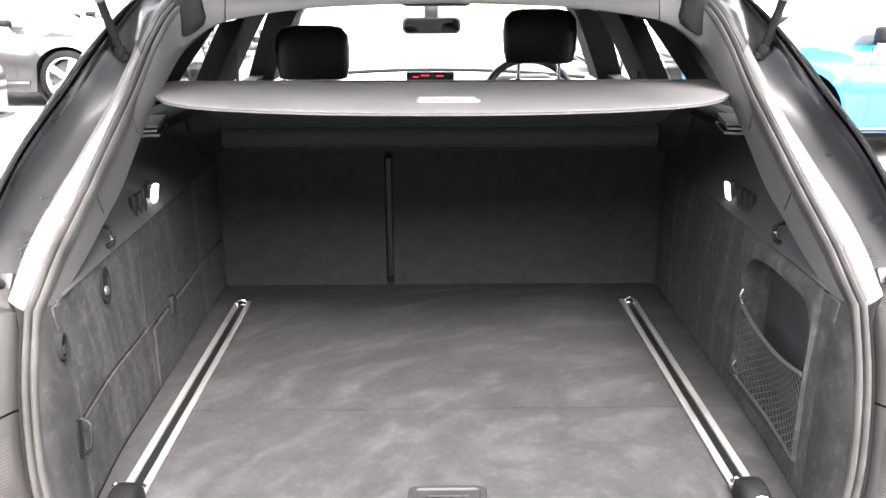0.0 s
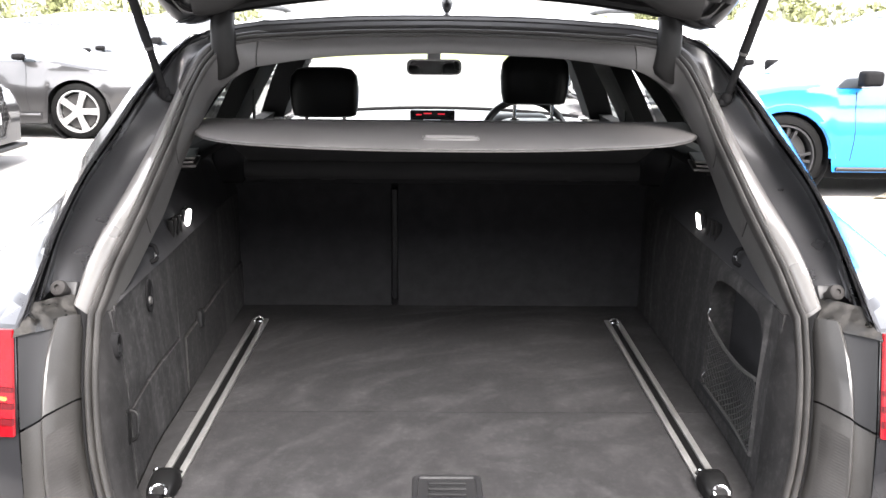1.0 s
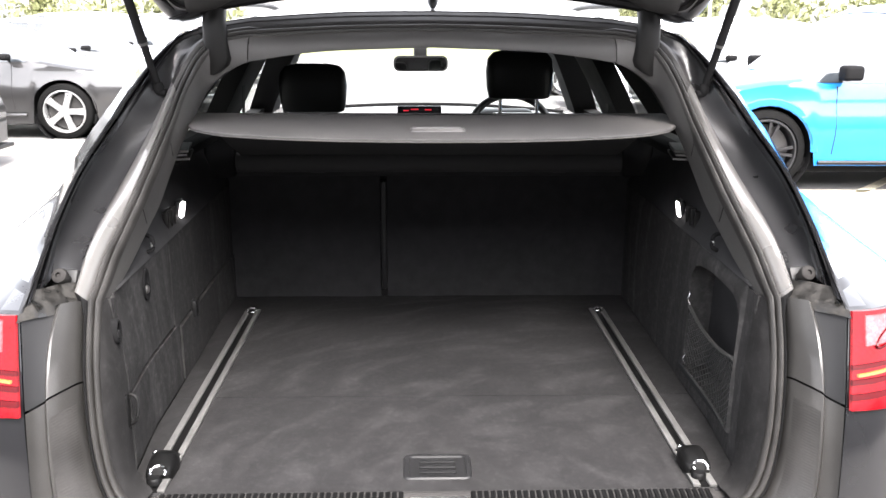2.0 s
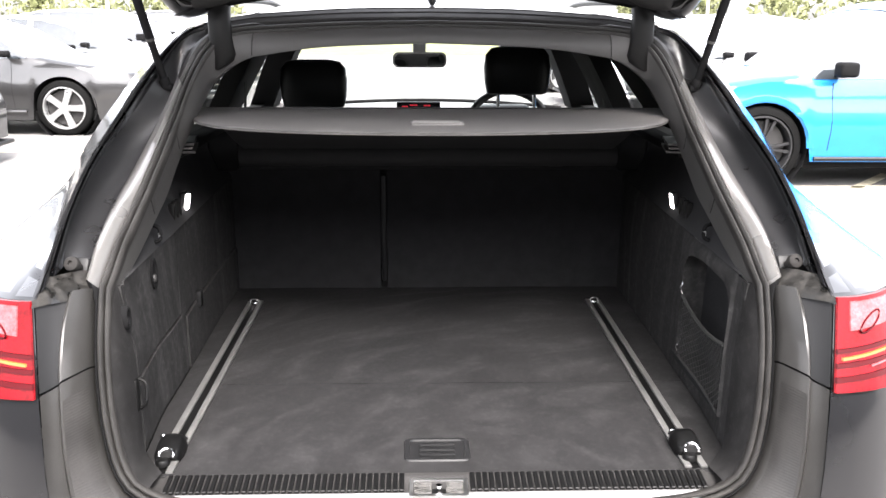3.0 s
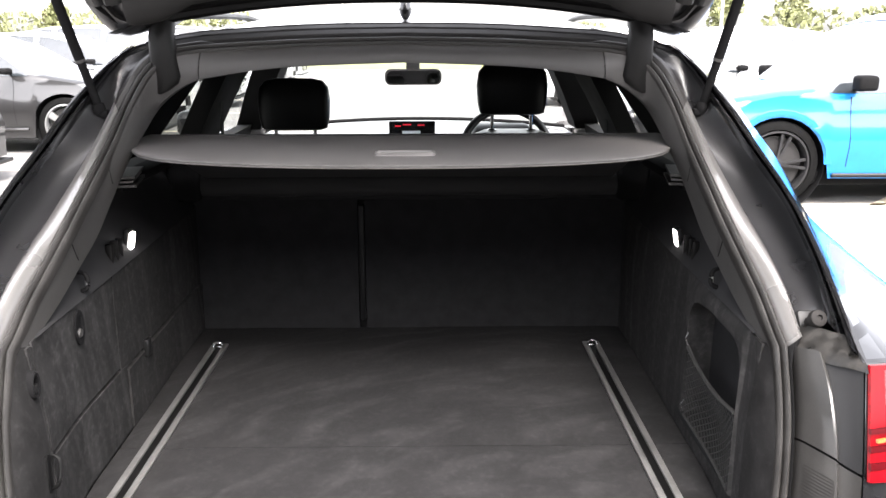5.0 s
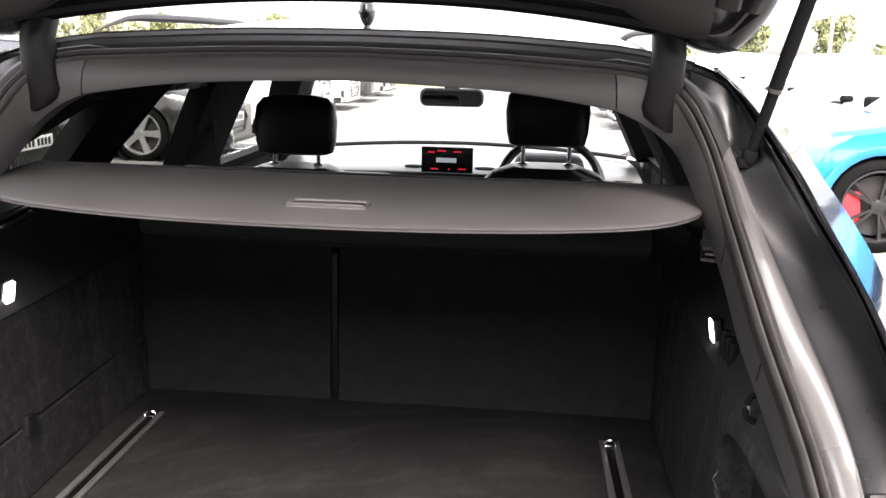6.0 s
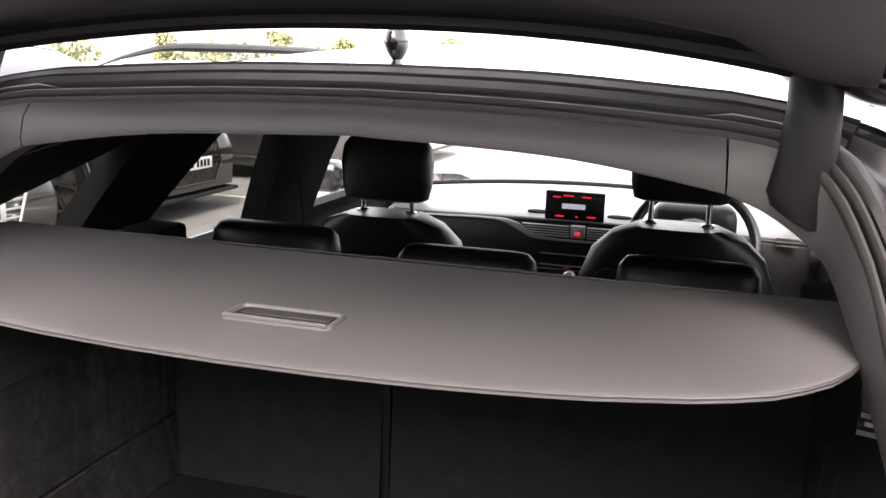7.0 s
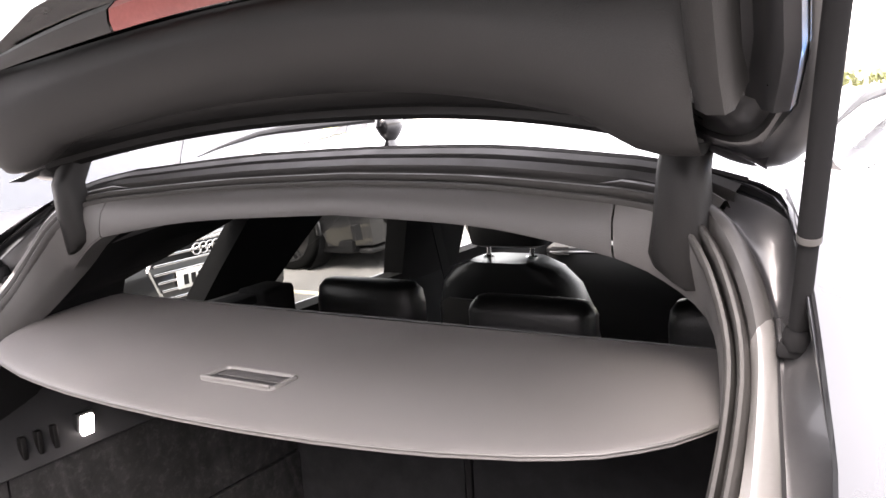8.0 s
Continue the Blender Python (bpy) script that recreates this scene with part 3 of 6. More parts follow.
for sgn in (1, -1):
    side_patch("c_pillar", sgn, (.99, 1.11), (1.18, 1.42), .99, 1.40, .035 + .015 * sgn, .06, M_PILLAR, "black rear door pillar")
    side_patch("b_pillar", sgn, (1.87, 1.63), (2.20, 1.99), .99, 1.40, .035 + .015 * sgn, .07, M_PILLAR, "black middle pillar with belt")
    side_patch("a_pillar", sgn, (2.96, 2.40), (3.20, 2.62), .99, 1.37, .02, .115, M_PILLAR, "black windscreen pillar")
    side_patch("quarter_window", sgn, (.55, .90), (1.06, 1.18), 1.0, 1.40, .012, 0, M_PRIV, "tinted quarter window")
    side_patch("rear_door_window", sgn, (1.10, 1.34), (2.00, 1.78), 1.0, 1.40, .012, 0, M_PRIV, "tinted rear door window")
    side_patch("front_door_window", sgn, (2.06, 1.84), (3.02, 2.46), 1.0, 1.40, .012, 0, M_GLASS, "front door window")
    side_patch("roof_side_rail", sgn, (.75, .80), (2.5, 2.42), 1.318, 1.43, .016, .06, M_PAINT, "black roof side")
    side_patch("window_waist", sgn, (.5, .55), (3.0, 2.98), .955, 1.02, .03, .06, M_PILLAR, "black window waist rail")
    # door lining inside
    bm = bmesh.new()
    box(bm, sgn * .80, sgn * .86, 1.25, 2.9, .45, .99, .02)
    part("door_lining", bm, M_PILLAR, car, "black door lining")
    # bright strip along the waist
    bm = bmesh.new()
    tube(bm, [(sgn * (interp(1.0, ZW, XW) + .004), .62 + .12 * k, 1.002) for k in range(20)], .005, 6)
    part("waist_strip", bm, M_CHROME, car, "chrome waist strip")
    # exterior mirror
    bm = bmesh.new()
    box(bm, sgn * .93, sgn * 1.08, 2.70, 2.83, .98, 1.10, .035, 3)
    box(bm, sgn * .86, sgn * .94, 2.76, 2.80, .99, 1.01, .006)
    part("door_mirror", bm, M_PAINT, car, "black door mirror")

# roof, windscreen, bonnet, nose
bm = bmesh.new()
xs = [.6 * math.sin(radians(90 * k / 10)) for k in range(-10, 11)]
rimtop = [p for p in (rim_a + rim_b[1:]) if p.x <= .56]
rx, ry, rz = [p.x for p in rimtop], [p.y for p in rimtop], [p.z for p in rimtop]
rows = [[(math.copysign(min(abs(x), .545), x), interp(abs(x), rx, ry), interp(abs(x), rx, rz)) for x in xs]]
for y, zc in ((.86, 1.474), (1.0, 1.486), (1.2, 1.500), (1.5, 1.515), (1.9, 1.516), (2.3, 1.482), (2.5, 1.430)):
    rows.append([(x, max(y, interp(abs(x), rx, ry) + .03), zc - (.055 + .3 * (zc - 1.47)) * abs(x / .6) ** 2.4) for x in xs])
loft(bm, rows)
part("roof", bm, M_PAINT, car, "black roof panel")
for sgn in (1, -1):
    bm = bmesh.new()
    tube(bm, catmull([(sgn * .545, .90, 1.452), (sgn * .555, 1.02, 1.474), (sgn * .562, 1.2, 1.488), (sgn * .565, 1.9, 1.490), (sgn * .555, 2.3, 1.452)], 24), [min(.009, .001 + .0016 * k) for k in range(24)], 8)
    part("roof_rail", bm, M_BLACKPL, car, "black roof rail")
bm = bmesh.new()
rows = []
for f in (0, .25, .5, .75, 1):
    y, z, w = 2.5 + .95 * f, 1.41 - .43 * f + .02 * math.sin(math.pi * f), .58 + .14 * f
    rows.append([(w * x, y - .10 * x * x, z - .01 * x * x) for x in (-1, -.66, -.33, 0, .33, .66, 1)])
loft(bm, rows)
ws = part("windscreen", bm, M_GLASS, car, "clear windscreen")
ws.visible_shadow = False
bm = bmesh.new()
rows = []
for y in (3.30, 3.5, 3.8, 4.1, 4.4, 4.6, NOSE):
    zt = interp(y, (2.9, 3.4, 4.2, NOSE), (.965, .945, .88, .74))
    w = half_width(zt, min(y, NOSE - .01))
    rows.append([(w * x, y - .12 * abs(x) ** 3 * (1 if y > 4 else 0), zt + .035 * (1 - x * x)) for x in (-1, -.8, -.5, -.2, 0, .2, .5, .8, 1)])
loft(bm, rows)
part("bonnet", bm, M_PAINT, car, "black bonnet")
bm = bmesh.new()
rows = []
for z in (.24, .4, .55, .68, .76):
    rows.append([(x * half_width(z, NOSE - .01), NOSE + .05 * (1 - x * x) - (.06 if z > .7 else 0), z) for x in (-1, -.7, -.35, 0, .35, .7, 1)])
loft(bm, rows)
part("front_bumper", bm, M_PAINT, car, "black front bumper")
bm = bmesh.new()
rows = []
for y, z in ((-.16, .24), (-.185, .42), (-.19, .56)):
    rows.append([(x * .60, y + .03 * x * x, z) for x in (-1, -.6, -.2, .2, .6, 1)])
loft(bm, rows)
part("rear_bumper", bm, M_PAINT, car, "black rear bumper")
bm = bmesh.new()
box(bm, -.84, .84, -.05, 4.5, .2, .24, .01)
part("underbody", bm, M_BLACKPL, car)

# small bulb-shaped aerial on the roof
bm = bmesh.new()
lathe(bm, ((.009, -.012), (.008, .004), (.006, .010), (.011, .018), (.0158, .030), (.0135, .043), (.007, .050), (.005, .068), (.002, .072)), Matrix.Translation((.002, .765, 1.464)) @ Matrix.Diagonal((1, 1.8, 1, 1)), 20)
part("roof_aerial", bm, M_PAINT, car, "black bulb-shaped roof aerial")


def wheel_parts(parent, centre, side, r, rim_mat, style, width=.22, caliper=None):
    """A wheel: tyre, rim with spokes, hub, brake disc. side: +1 when its face looks to +x of the car."""
    w = new("wheel")
    w.parent = parent
    w.location = centre
    m = Matrix.Rotation(radians(90 * side), 4, "Y")
    bm = bmesh.new()
    rr = r * .77
    lathe(bm, ((rr, -width), (r * .93, -width), (r, -width * .85), (r, -.035), (r * .975, -.012), (r * .93, -.002), (r * .80, .006), (rr + .012, 0), (rr, -.012)), m, 36, caps=False)
    part("tyre", bm, M_TYRE, w, "black tyre")
    rim = new("rim")
    rim.parent = w
    bm = bmesh.new()
    lathe(bm, ((rr + .002, -width * .9), (rr + .002, -.012), (rr - .002, 0), (rr - .016, .002), (rr - .024, -.014), (rr - .026, -width * .85)), m, 36, caps=False)
    n = 5 if style == "five" else 10
    for k in range(n):
        a = 2 * math.pi * (k + .25) / n
        if style != "five":
            a = 2 * math.pi * ((k // 2) + .25 + (.115 if k % 2 else -.115)) / (n / 2)
        hw0, hw1 = (.036, .044) if style == "five" else (.010, .013)
        q = [(.03, -hw0), (rr * .55, -hw0 * .95), (rr - .012, -hw1), (rr - .012, hw1), (rr * .55, hw0 * .95), (.03, hw0)]
        rot = m @ Matrix.Rotation(a, 4, "Z")
        outline(bm, [rot @ Vector((x, y, -.006 + .020 * (x / rr - .5) * -1)) for x, y in q], m @ Vector((0, 0, -.03)))
    lathe(bm, ((.0, .006), (.03, .006), (.055, -.002), (.06, -.03)), m, 20)
    part("spokes", bm, rim_mat, rim)
    bm = bmesh.new()
    lathe(bm, ((.0, -.07), (rr * .82, -.07), (rr * .82, -.085), (0, -.085)), m, 28)
    part("brake_disc", bm, M_DARKPL, w, "grey brake disc")
    if caliper:
        bm = bmesh.new()
        rot = m @ Matrix.Rotation(radians(275), 4, "Z")
        box(bm, rr * .42, rr * .90, -.12, .12, -.064, -.032, .012, 2, rot)
        part("brake_caliper", bm, caliper, w, "red brake caliper")
    return w


for sgn in (1, -1):
    for a in AXLES:
        wheel_parts(car, (sgn * .905, a, .33), sgn, .33, M_ALU, "five")
        bm = bmesh.new()
        lathe(bm, ((.37, -.30), (.37, 0.0), (.372, 0.0), (.372, -.30)), Matrix.Translation((sgn * .915, a, .33)) @ Matrix.Rotation(radians(90 * sgn), 4, "Y"), 32)
        part("wheel_arch_liner", bm, M_BLACKPL, car)

# ---- boot interior ----
def wall_x(y, z):
    f = min(max((y + .03) / .36, 0), 1)
    f = f * f * (3 - 2 * f)
    return .548 + .022 * f + .016 * (1 - f) * min(max((z - .84) / .13, 0), 1) + .01 * min(max((y - .4) / .5, 0), 1)


FLOOR_Z = .645
# two-piece floor panel with a fold line
for y0, y1 in ((.008, .4085), (.4115, 1.125)):
    bm = bmesh.new()
    n = 16
    rows = []
    for k in range(9):
        y = y0 + (y1 - y0) * k / 8
        w = wall_x(y, FLOOR_Z) - .002
        rows.append([(-w + 2 * w * j / n, y, FLOOR_Z + .0015 * noise.noise(Vector((j * .7, y * 6, 0)))) for j in range(n + 1)])
    loft(bm, rows)
    slab(bm, (0, 0, -.018))
    bevel_all(bm, .002, 1, 60)
    part("boot_floor", bm, M_FLOORCARPET, car, "dark grey carpeted boot floor with brush marks")

# flush floor handle
grip = new("floor_handle")
grip.parent = car
bm = bmesh.new()
hy = .098
o1, o2 = rounded(.122, .086, .012), rounded(.100, .066, .008)
rows = [[(x, hy + y, FLOOR_Z + z) for x, y in o] for o, z in ((rounded(.126, .090, .013), .001), (o1, .004), (rounded(.106, .072, .009), .004), (o2, -.002))]
g = loft(bm, rows, wrap_cols=True)
part("frame", bm, M_BLACKPL, grip, "black plastic handle frame")
bm = bmesh.new()
box(bm, -.050, .050, hy - .033, hy + .033, FLOOR_Z + .0005, FLOOR_Z + .0015)
part("recess", bm, M_BLACKPL, grip)
bm = bmesh.new()
box(bm, -.034, .034, hy - .028, hy - .016, FLOOR_Z + .0015, FLOOR_Z + .006, .002)
box(bm, -.034, .034, hy - .008, hy + .004, FLOOR_Z + .0015, FLOOR_Z + .0055, .002)
box(bm, -.034, .034, hy + .012, hy + .020, FLOOR_Z + .0015, FLOOR_Z + .005, .002)
part("grip", bm, M_BLACKPL, grip)

# load rails with slot, sliding lashing block and end eye
RAIL_Y0, RAIL_Y1 = .018, .985
for sgn in (1, -1):
    rail = new("load_rail")
    rail.parent = car
    x = .477 if sgn > 0 else -.502
    for s in (-1, 1):
        bm = bmesh.new()
        box(bm, x + s * .0080, x + s * .0215, RAIL_Y0, RAIL_Y1, FLOOR_Z + .0005, FLOOR_Z + .006, .0015)
        part("rail_edge", bm, M_RAIL, rail, "brushed aluminium rail edge")
    bm = bmesh.new()
    box(bm, x - .0085, x + .0085, RAIL_Y0 + .002, RAIL_Y1 - .002, FLOOR_Z + .0003, FLOOR_Z + .0012)
    part("slot", bm, M_SLOT, rail, "black rail slot")
    bm = bmesh.new()
    rows = []
    for y, w, h in ((.052, .020, .012), (.056, .0235, .022), (.070, .025, .027), (.095, .0255, .032), (.112, .0235, .030), (.121, .018, .022), (.124, .012, .012)):
        rows.append([(x + w * math.copysign(abs(math.cos(a)) ** .55, math.cos(a)), y + .006 * (1 - math.sin(a)), FLOOR_Z + .004 + h * math.sin(a) ** .6) for a in np.linspace(0, math.pi, 13)])
    g = loft(bm, rows)
    cap(bm, g[0])
    cap(bm, g[-1])
    box(bm, x - .013, x + .013, .122, .150, FLOOR_Z + .003, FLOOR_Z + .010, .003, 2)
    box(bm, x - .017, x + .017, .138, .148, FLOOR_Z + .003, FLOOR_Z + .009, .002, 1)
    lathe(bm, ((.0135, 0), (.0135, .008), (.011, .012), (0, .013)), Matrix.Translation((x - .004, .046, FLOOR_Z + .004)), 18)
    part("block", bm, M_SLOT, rail, "black lashing block")
    bm = bmesh.new()
    tube(bm, [(x + .001 + .0135 * math.cos(radians(a)), .052 + .010 * math.sin(radians(a)), FLOOR_Z + .021 + .008 * math.sin(radians(a))) for a in range(-20, 201, 20)], .0032, 8)
    part("lashing_ring", bm, M_CHROME, rail, "chrome lashing ring")
    bm = bmesh.new()
    tube(bm, [(x - .019 + .006 * math.sin(radians(a)), .105 + .014 * math.cos(radians(a)), FLOOR_Z + .028) for a in range(-60, 61, 20)], .002, 8)
    part("ring_end", bm, M_CHROME, rail, "chrome ring end")
    bm = bmesh.new()
    box(bm, x - .010, x + .010, .950, .975, FLOOR_Z + .004, FLOOR_Z + .012, .004, 2)
    tube(bm, [(x + .013 * math.cos(radians(a)), .955, FLOOR_Z + .012 + .008 * math.sin(radians(a))) for a in range(0, 360, 24)], .0025, 8, closed=True)
    part("end_eye", bm, M_CHROME, rail, "chrome end eye")

# sill: ribbed rubber strip, bright metal strip, flange trim below
sill = new("sill_plate")
sill.parent = car
bm = bmesh.new()
rows = []
for y, z in ((.010, .648), (-.004, .6485), (-.008, .646), (-.030, .6425), (-.046, .640), (-.060, .637), (-.072, .628), (-.074, .61)):
    rows.append([(x, y, z - .004 * (abs(x) > .49)) for x in (-.516, -.492, -.487, -.3, -.1, .1, .3, .487, .492, .516)])
loft(bm, rows)
slab(bm, (0, .002, -.004))
part("base", bm, M_DARKPL, sill, "dusty grey sill base")
bm = bmesh.new()
box(bm, 0, .0088, -.044, .006, .6415, .6480, .0014, 1, Matrix.Translation((0, -.0245, .645)) @ Matrix.Rotation(radians(7), 4, "X") @ Matrix.Translation((0, .0245, -.645)))
rib = part("rib", bm, M_SLOT, sill, smooth=False)
rib.location.x = -.484
for k in range(1, 84):
    x = -.484 + .0115 * k
    if abs(x + .003) > .056:
        r = new("rib", rib.data)
        r.parent, r.location.x = sill, x
for a, b in ((-.486, -.053), (.053, .486)):
    bm = bmesh.new()
    rows = []
    for y, z in ((-.047, .6415), (-.051, .6425), (-.060, .6395), (-.067, .633), (-.068, .628)):
        rows.append([(x, y, z) for x in np.linspace(a, b, 8)])
    loft(bm, rows)
    slab(bm, (0, .001, -.002))
    part("metal_strip", bm, M_SILVER, sill, "bright aluminium strip")
latch = new("tailgate_latch")
latch.parent = car
bm = bmesh.new()
rows = [[(x, y, z) for x, y in o] for o, z in (([(a_, -.038 + b_) for a_, b_ in rounded(.104, .062, .006)], .640), ([(a_, -.038 + b_) for a_, b_ in rounded(.102, .060, .006)], .6475), ([(a_, -.038 + b_) for a_, b_ in rounded(.090, .046, .004)], .6475), ([(a_, -.038 + b_) for a_, b_ in rounded(.088, .044, .004)], .640))]
loft(bm, rows, wrap_cols=True)
part("latch_frame", bm, M_ALU, latch, "bright metal latch frame")
bm = bmesh.new()
box(bm, -.046, .046, -.062, -.014, .628, .6405, .001)
part("latch_slot", bm, M_BLACKPL, latch)
for a, b in ((-.043, -.013), (.013, .043)):
    bm = bmesh.new()
    pad = [(-.060, .638)]
    for k in range(6):
        pad += [(-.060 + .0072 * k, .6450), (-.0550 + .0072 * k, .6450), (-.0545 + .0072 * k, .6425), (-.0533 + .0072 * k, .6425)]
    pad.append((-.0165, .638))
    loft(bm, [[(x, y, z) for y, z in pad] for x in (a, b)])
    slab(bm, (0, 0, -.003))
    part("latch_pad", bm, M_PAD, latch, "dusty ribbed grey pad")
bm = bmesh.new()
box(bm, -.012, .012, -.064, -.016, .6408, .6416)
part("latch_mouth", bm, M_SLOT, latch, "black latch mouth")
bm = bmesh.new()
tube(bm, [(0, -.048, .638), (0, -.048, .652)], .0042, 10)
lathe(bm, ((0, .004), (.005, .004), (.0058, 0), (.005, -.003), (0, -.003)), Matrix.Translation((0, -.048, .653)), 14)
part("striker", bm, M_CHROME, latch, "chrome striker pin")

# soft flange trim between the boot walls and the seal, below the pillar trim
for sgn in (1, -1):
    bm = bmesh.new()
    rows = [[], [], [], []]
    for k in range(NC):
        i = NA + NB - 2 + k
        e, s = edge_c[k], off(i, -.013, .0)
        nn = facing(e)
        if e.x < .480 and s.x < .482:
            break
        y0 = max(.092, e.y + .02)
        rows[0].append(Vector((wall_x(y0, e.z) - .001, y0, max(e.z - .006, FLOOR_Z + .001))))
        rows[1].append(e + nn * .002)
        rows[2].append(e.lerp(s, .5) + nn * .007)
        rows[3].append(s + nn * .003)
    loft(bm, rows if sgn > 0 else [flip(r) for r in rows])
    part("opening_trim", bm, M_FLANGETRIM, car, "dark grey carpet trim round the opening")

# side walls
def wall_patch(name, sgn, y0, y1, z0, z1, proud, material, label="", hole=None, ny=14, nz=8, rnd=.004, depth=.012):
    bm = bmesh.new()
    rows = []
    for r in range(nz + 1):
        z = z0 + (z1 - z0) * r / nz
        rows.append([(sgn * (wall_x(y0 + (y1 - y0) * k / ny, z) - proud), y0 + (y1 - y0) * k / ny, z) for k in range(ny + 1)])
    loft(bm, rows)
    slab(bm, (sgn * depth, 0, 0))
    bevel_all(bm, rnd, 2, 60)
    return part(name, bm, material, car, label)


TOPZ = .985
# left wall: lid with finger recess, lower panel, wheel arch
wall_patch("side_panel", -1, .085, 1.12, .60, TOPZ, -.012, M_SIDECARPET, "dark grey carpeted side wall")
wall_patch("side_panel_edge", -1, .086, .101, .65, TOPZ - .004, .0, M_SIDECARPET, "dark carpet edge strip")
wall_patch("storage_lid", -1, .105, .464, .796, TOPZ, .0, M_SIDECARPET, "carpeted storage lid")
wall_patch("side_panel_upper", -1, .468, 1.12, .782, TOPZ, .0, M_SIDECARPET, "carpeted upper side panel")
wall_patch("storage_tray_panel", -1, .105, .500, .648, .788, .001, M_SIDECARPET, "carpeted lower panel")
wall_patch("wheel_arch_cover", -1, .505, 1.12, .648, .775, .004, M_SIDECARPET, "carpeted wheel arch cover", rnd=.004)
bm = bmesh.new()
my = Matrix.Translation((-wall_x(.285, .945) + .001, .285, .945)) @ Matrix.Rotation(radians(90), 4, "Y")
lathe(bm, ((.026, 0), (.026, .004), (.021, .0045), (.016, .001), (0, .001)), my @ Matrix.Diagonal((1.25, .72, 1, 1)), 24)
part("lid_latch", bm, M_PILLAR, car, "black oval lid latch")
bm = bmesh.new()
lathe(bm, ((0, .004), (.007, .004), (.009, 0)), my @ Matrix.Translation((.010, 0, .001)), 14)
part("latch_button", bm, M_TRIM, car, "small grey latch button")
mh = Matrix.Translation((-.5575, .078, .925)) @ Matrix.Rotation(radians(90), 4, "Y") @ Matrix.Diagonal((1.7, 1, 1, 1))
bm = bmesh.new()
lathe(bm, ((.0135, -.010), (.0135, .003), (.012, .0055), (.0095, .0045), (.0085, -.006), (0, -.006)), mh, 22)
part("hook_cup", bm, M_PILLAR, car, "black oval hook cup")
bm = bmesh.new()
box(bm, -.558, -.5525, .0745, .0815, .913, .927, .002, 2)
part("cup_hook", bm, M_BLACKPL, car)
bm = bmesh.new()
tube(bm, catmull([(-.552, .094, .800), (-.538, .090, .795), (-.536, .084, .775), (-.538, .078, .755), (-.550, .078, .748)], 14), .0034, 8)
part("bag_hook", bm, M_SLOT, car, "black folding bag hook")
bm = bmesh.new()
box(bm, -.562, -.5475, .070, .086, .742, .806, .004, 2)
part("hook_recess", bm, M_SLOT, car, "black recess beside the bag hook")
bm = bmesh.new()
box(bm, -.575, -.562, .612, .640, .760, .800, .004)
part("panel_notch", bm, M_BLACKPL, car)

# right wall with net pocket
wall_patch("side_panel", 1, .49, 1.12, .60, TOPZ, .0, M_SIDECARPET, "dark grey carpeted side wall")
wall_patch("pocket_bottom_panel", 1, .072, .492, .60, .690, .0, M_SIDECARPET, "carpet below the net pocket")
wall_patch("pocket_edge", 1, .086, .138, .688, TOPZ - .004, .0, M_SIDECARPET, "carpet edge beside the net pocket")
bm = bmesh.new()
fr_out = [(.134, .69), (.134, .80), (.134, .90), (.134, TOPZ), (.16, TOPZ), (.20, TOPZ), (.28, TOPZ), (.34, TOPZ), (.40, TOPZ), (.44, TOPZ), (.496, TOPZ), (.496, .95), (.496, .90), (.496, .80), (.496, .69)]
fr_in = [(.146, .69), (.146, .80), (.147, .88), (.155, .920), (.172, .940), (.20, .950), (.28, .952), (.34, .952), (.40, .946), (.43, .936), (.445, .920), (.456, .90), (.460, .87), (.464, .80), (.468, .69)]
rows = [[(wall_x(y, z), y, z) for y, z in fr_out], [(wall_x(y, z) - .006, y, z) for y, z in [((a[0] + b[0]) / 2, (a[1] + b[1]) / 2) for a, b in zip(fr_out, fr_in)]],
        [(wall_x(y, z) - .004, y, z) for y, z in fr_in], [(wall_x(y, z) + .05, y, z) for y, z in fr_in]]
loft(bm, rows)
part("pocket_frame", bm, M_SIDECARPET, car, "carpeted frame of the net pocket")
bm = bmesh.new()
box(bm, .62, .64, .10, .50, .64, 1.0, .004)
box(bm, .565, .64, .12, .49, .676, .690, .002)
part("pocket_back", bm, M_SEATBACK, car, "dark pocket recess")
net = new("pocket_net")
net.parent = car
bm = bmesh.new()
NY, NZ = 14, 9
def net_at(u, v):
    y = .448 - u * (.448 - .146)
    top = .838 - .022 * math.sin(math.pi * u)
    z = .693 + v * (top - .693)
    return Vector((wall_x(y, z) - .004 + .010 * math.sin(math.pi * v) * math.sin(math.pi * u), y, z))
for k in range(-NZ, NY + 1):
    for d in (1, -1):
        pts = []
        for j in range(NZ + 1):
            u = (k + j) / NY if d > 0 else (k + NZ - j) / NY
            if -1e-6 <= u <= 1 + 1e-6:
                w = .0035 * math.sin(math.pi * j)
                pts.append(net_at(u, j / NZ))
        if len(pts) > 1:
            tube(bm, pts, .0011, 4)
part("mesh", bm, M_NET, net, "black diamond mesh")
bm = bmesh.new()
tube(bm, [net_at(k / 16, 1) for k in range(17)], .004, 6)
tube(bm, [net_at(k / 16, 0) for k in range(17)], .003, 6)
part("elastic_edge", bm, M_NET, net, "black elastic hem")
for u, v in ((0.0, 1.03), (0.0, 0.05)):
    bm = bmesh.new()
    p = net_at(u, v)
    tube(bm, [p, p + Vector((-.006, .002, .012)), p + Vector((0, .004, .026))], .0018, 6)
    part("net_hook", bm, M_CHROME, net, "small metal net hook")

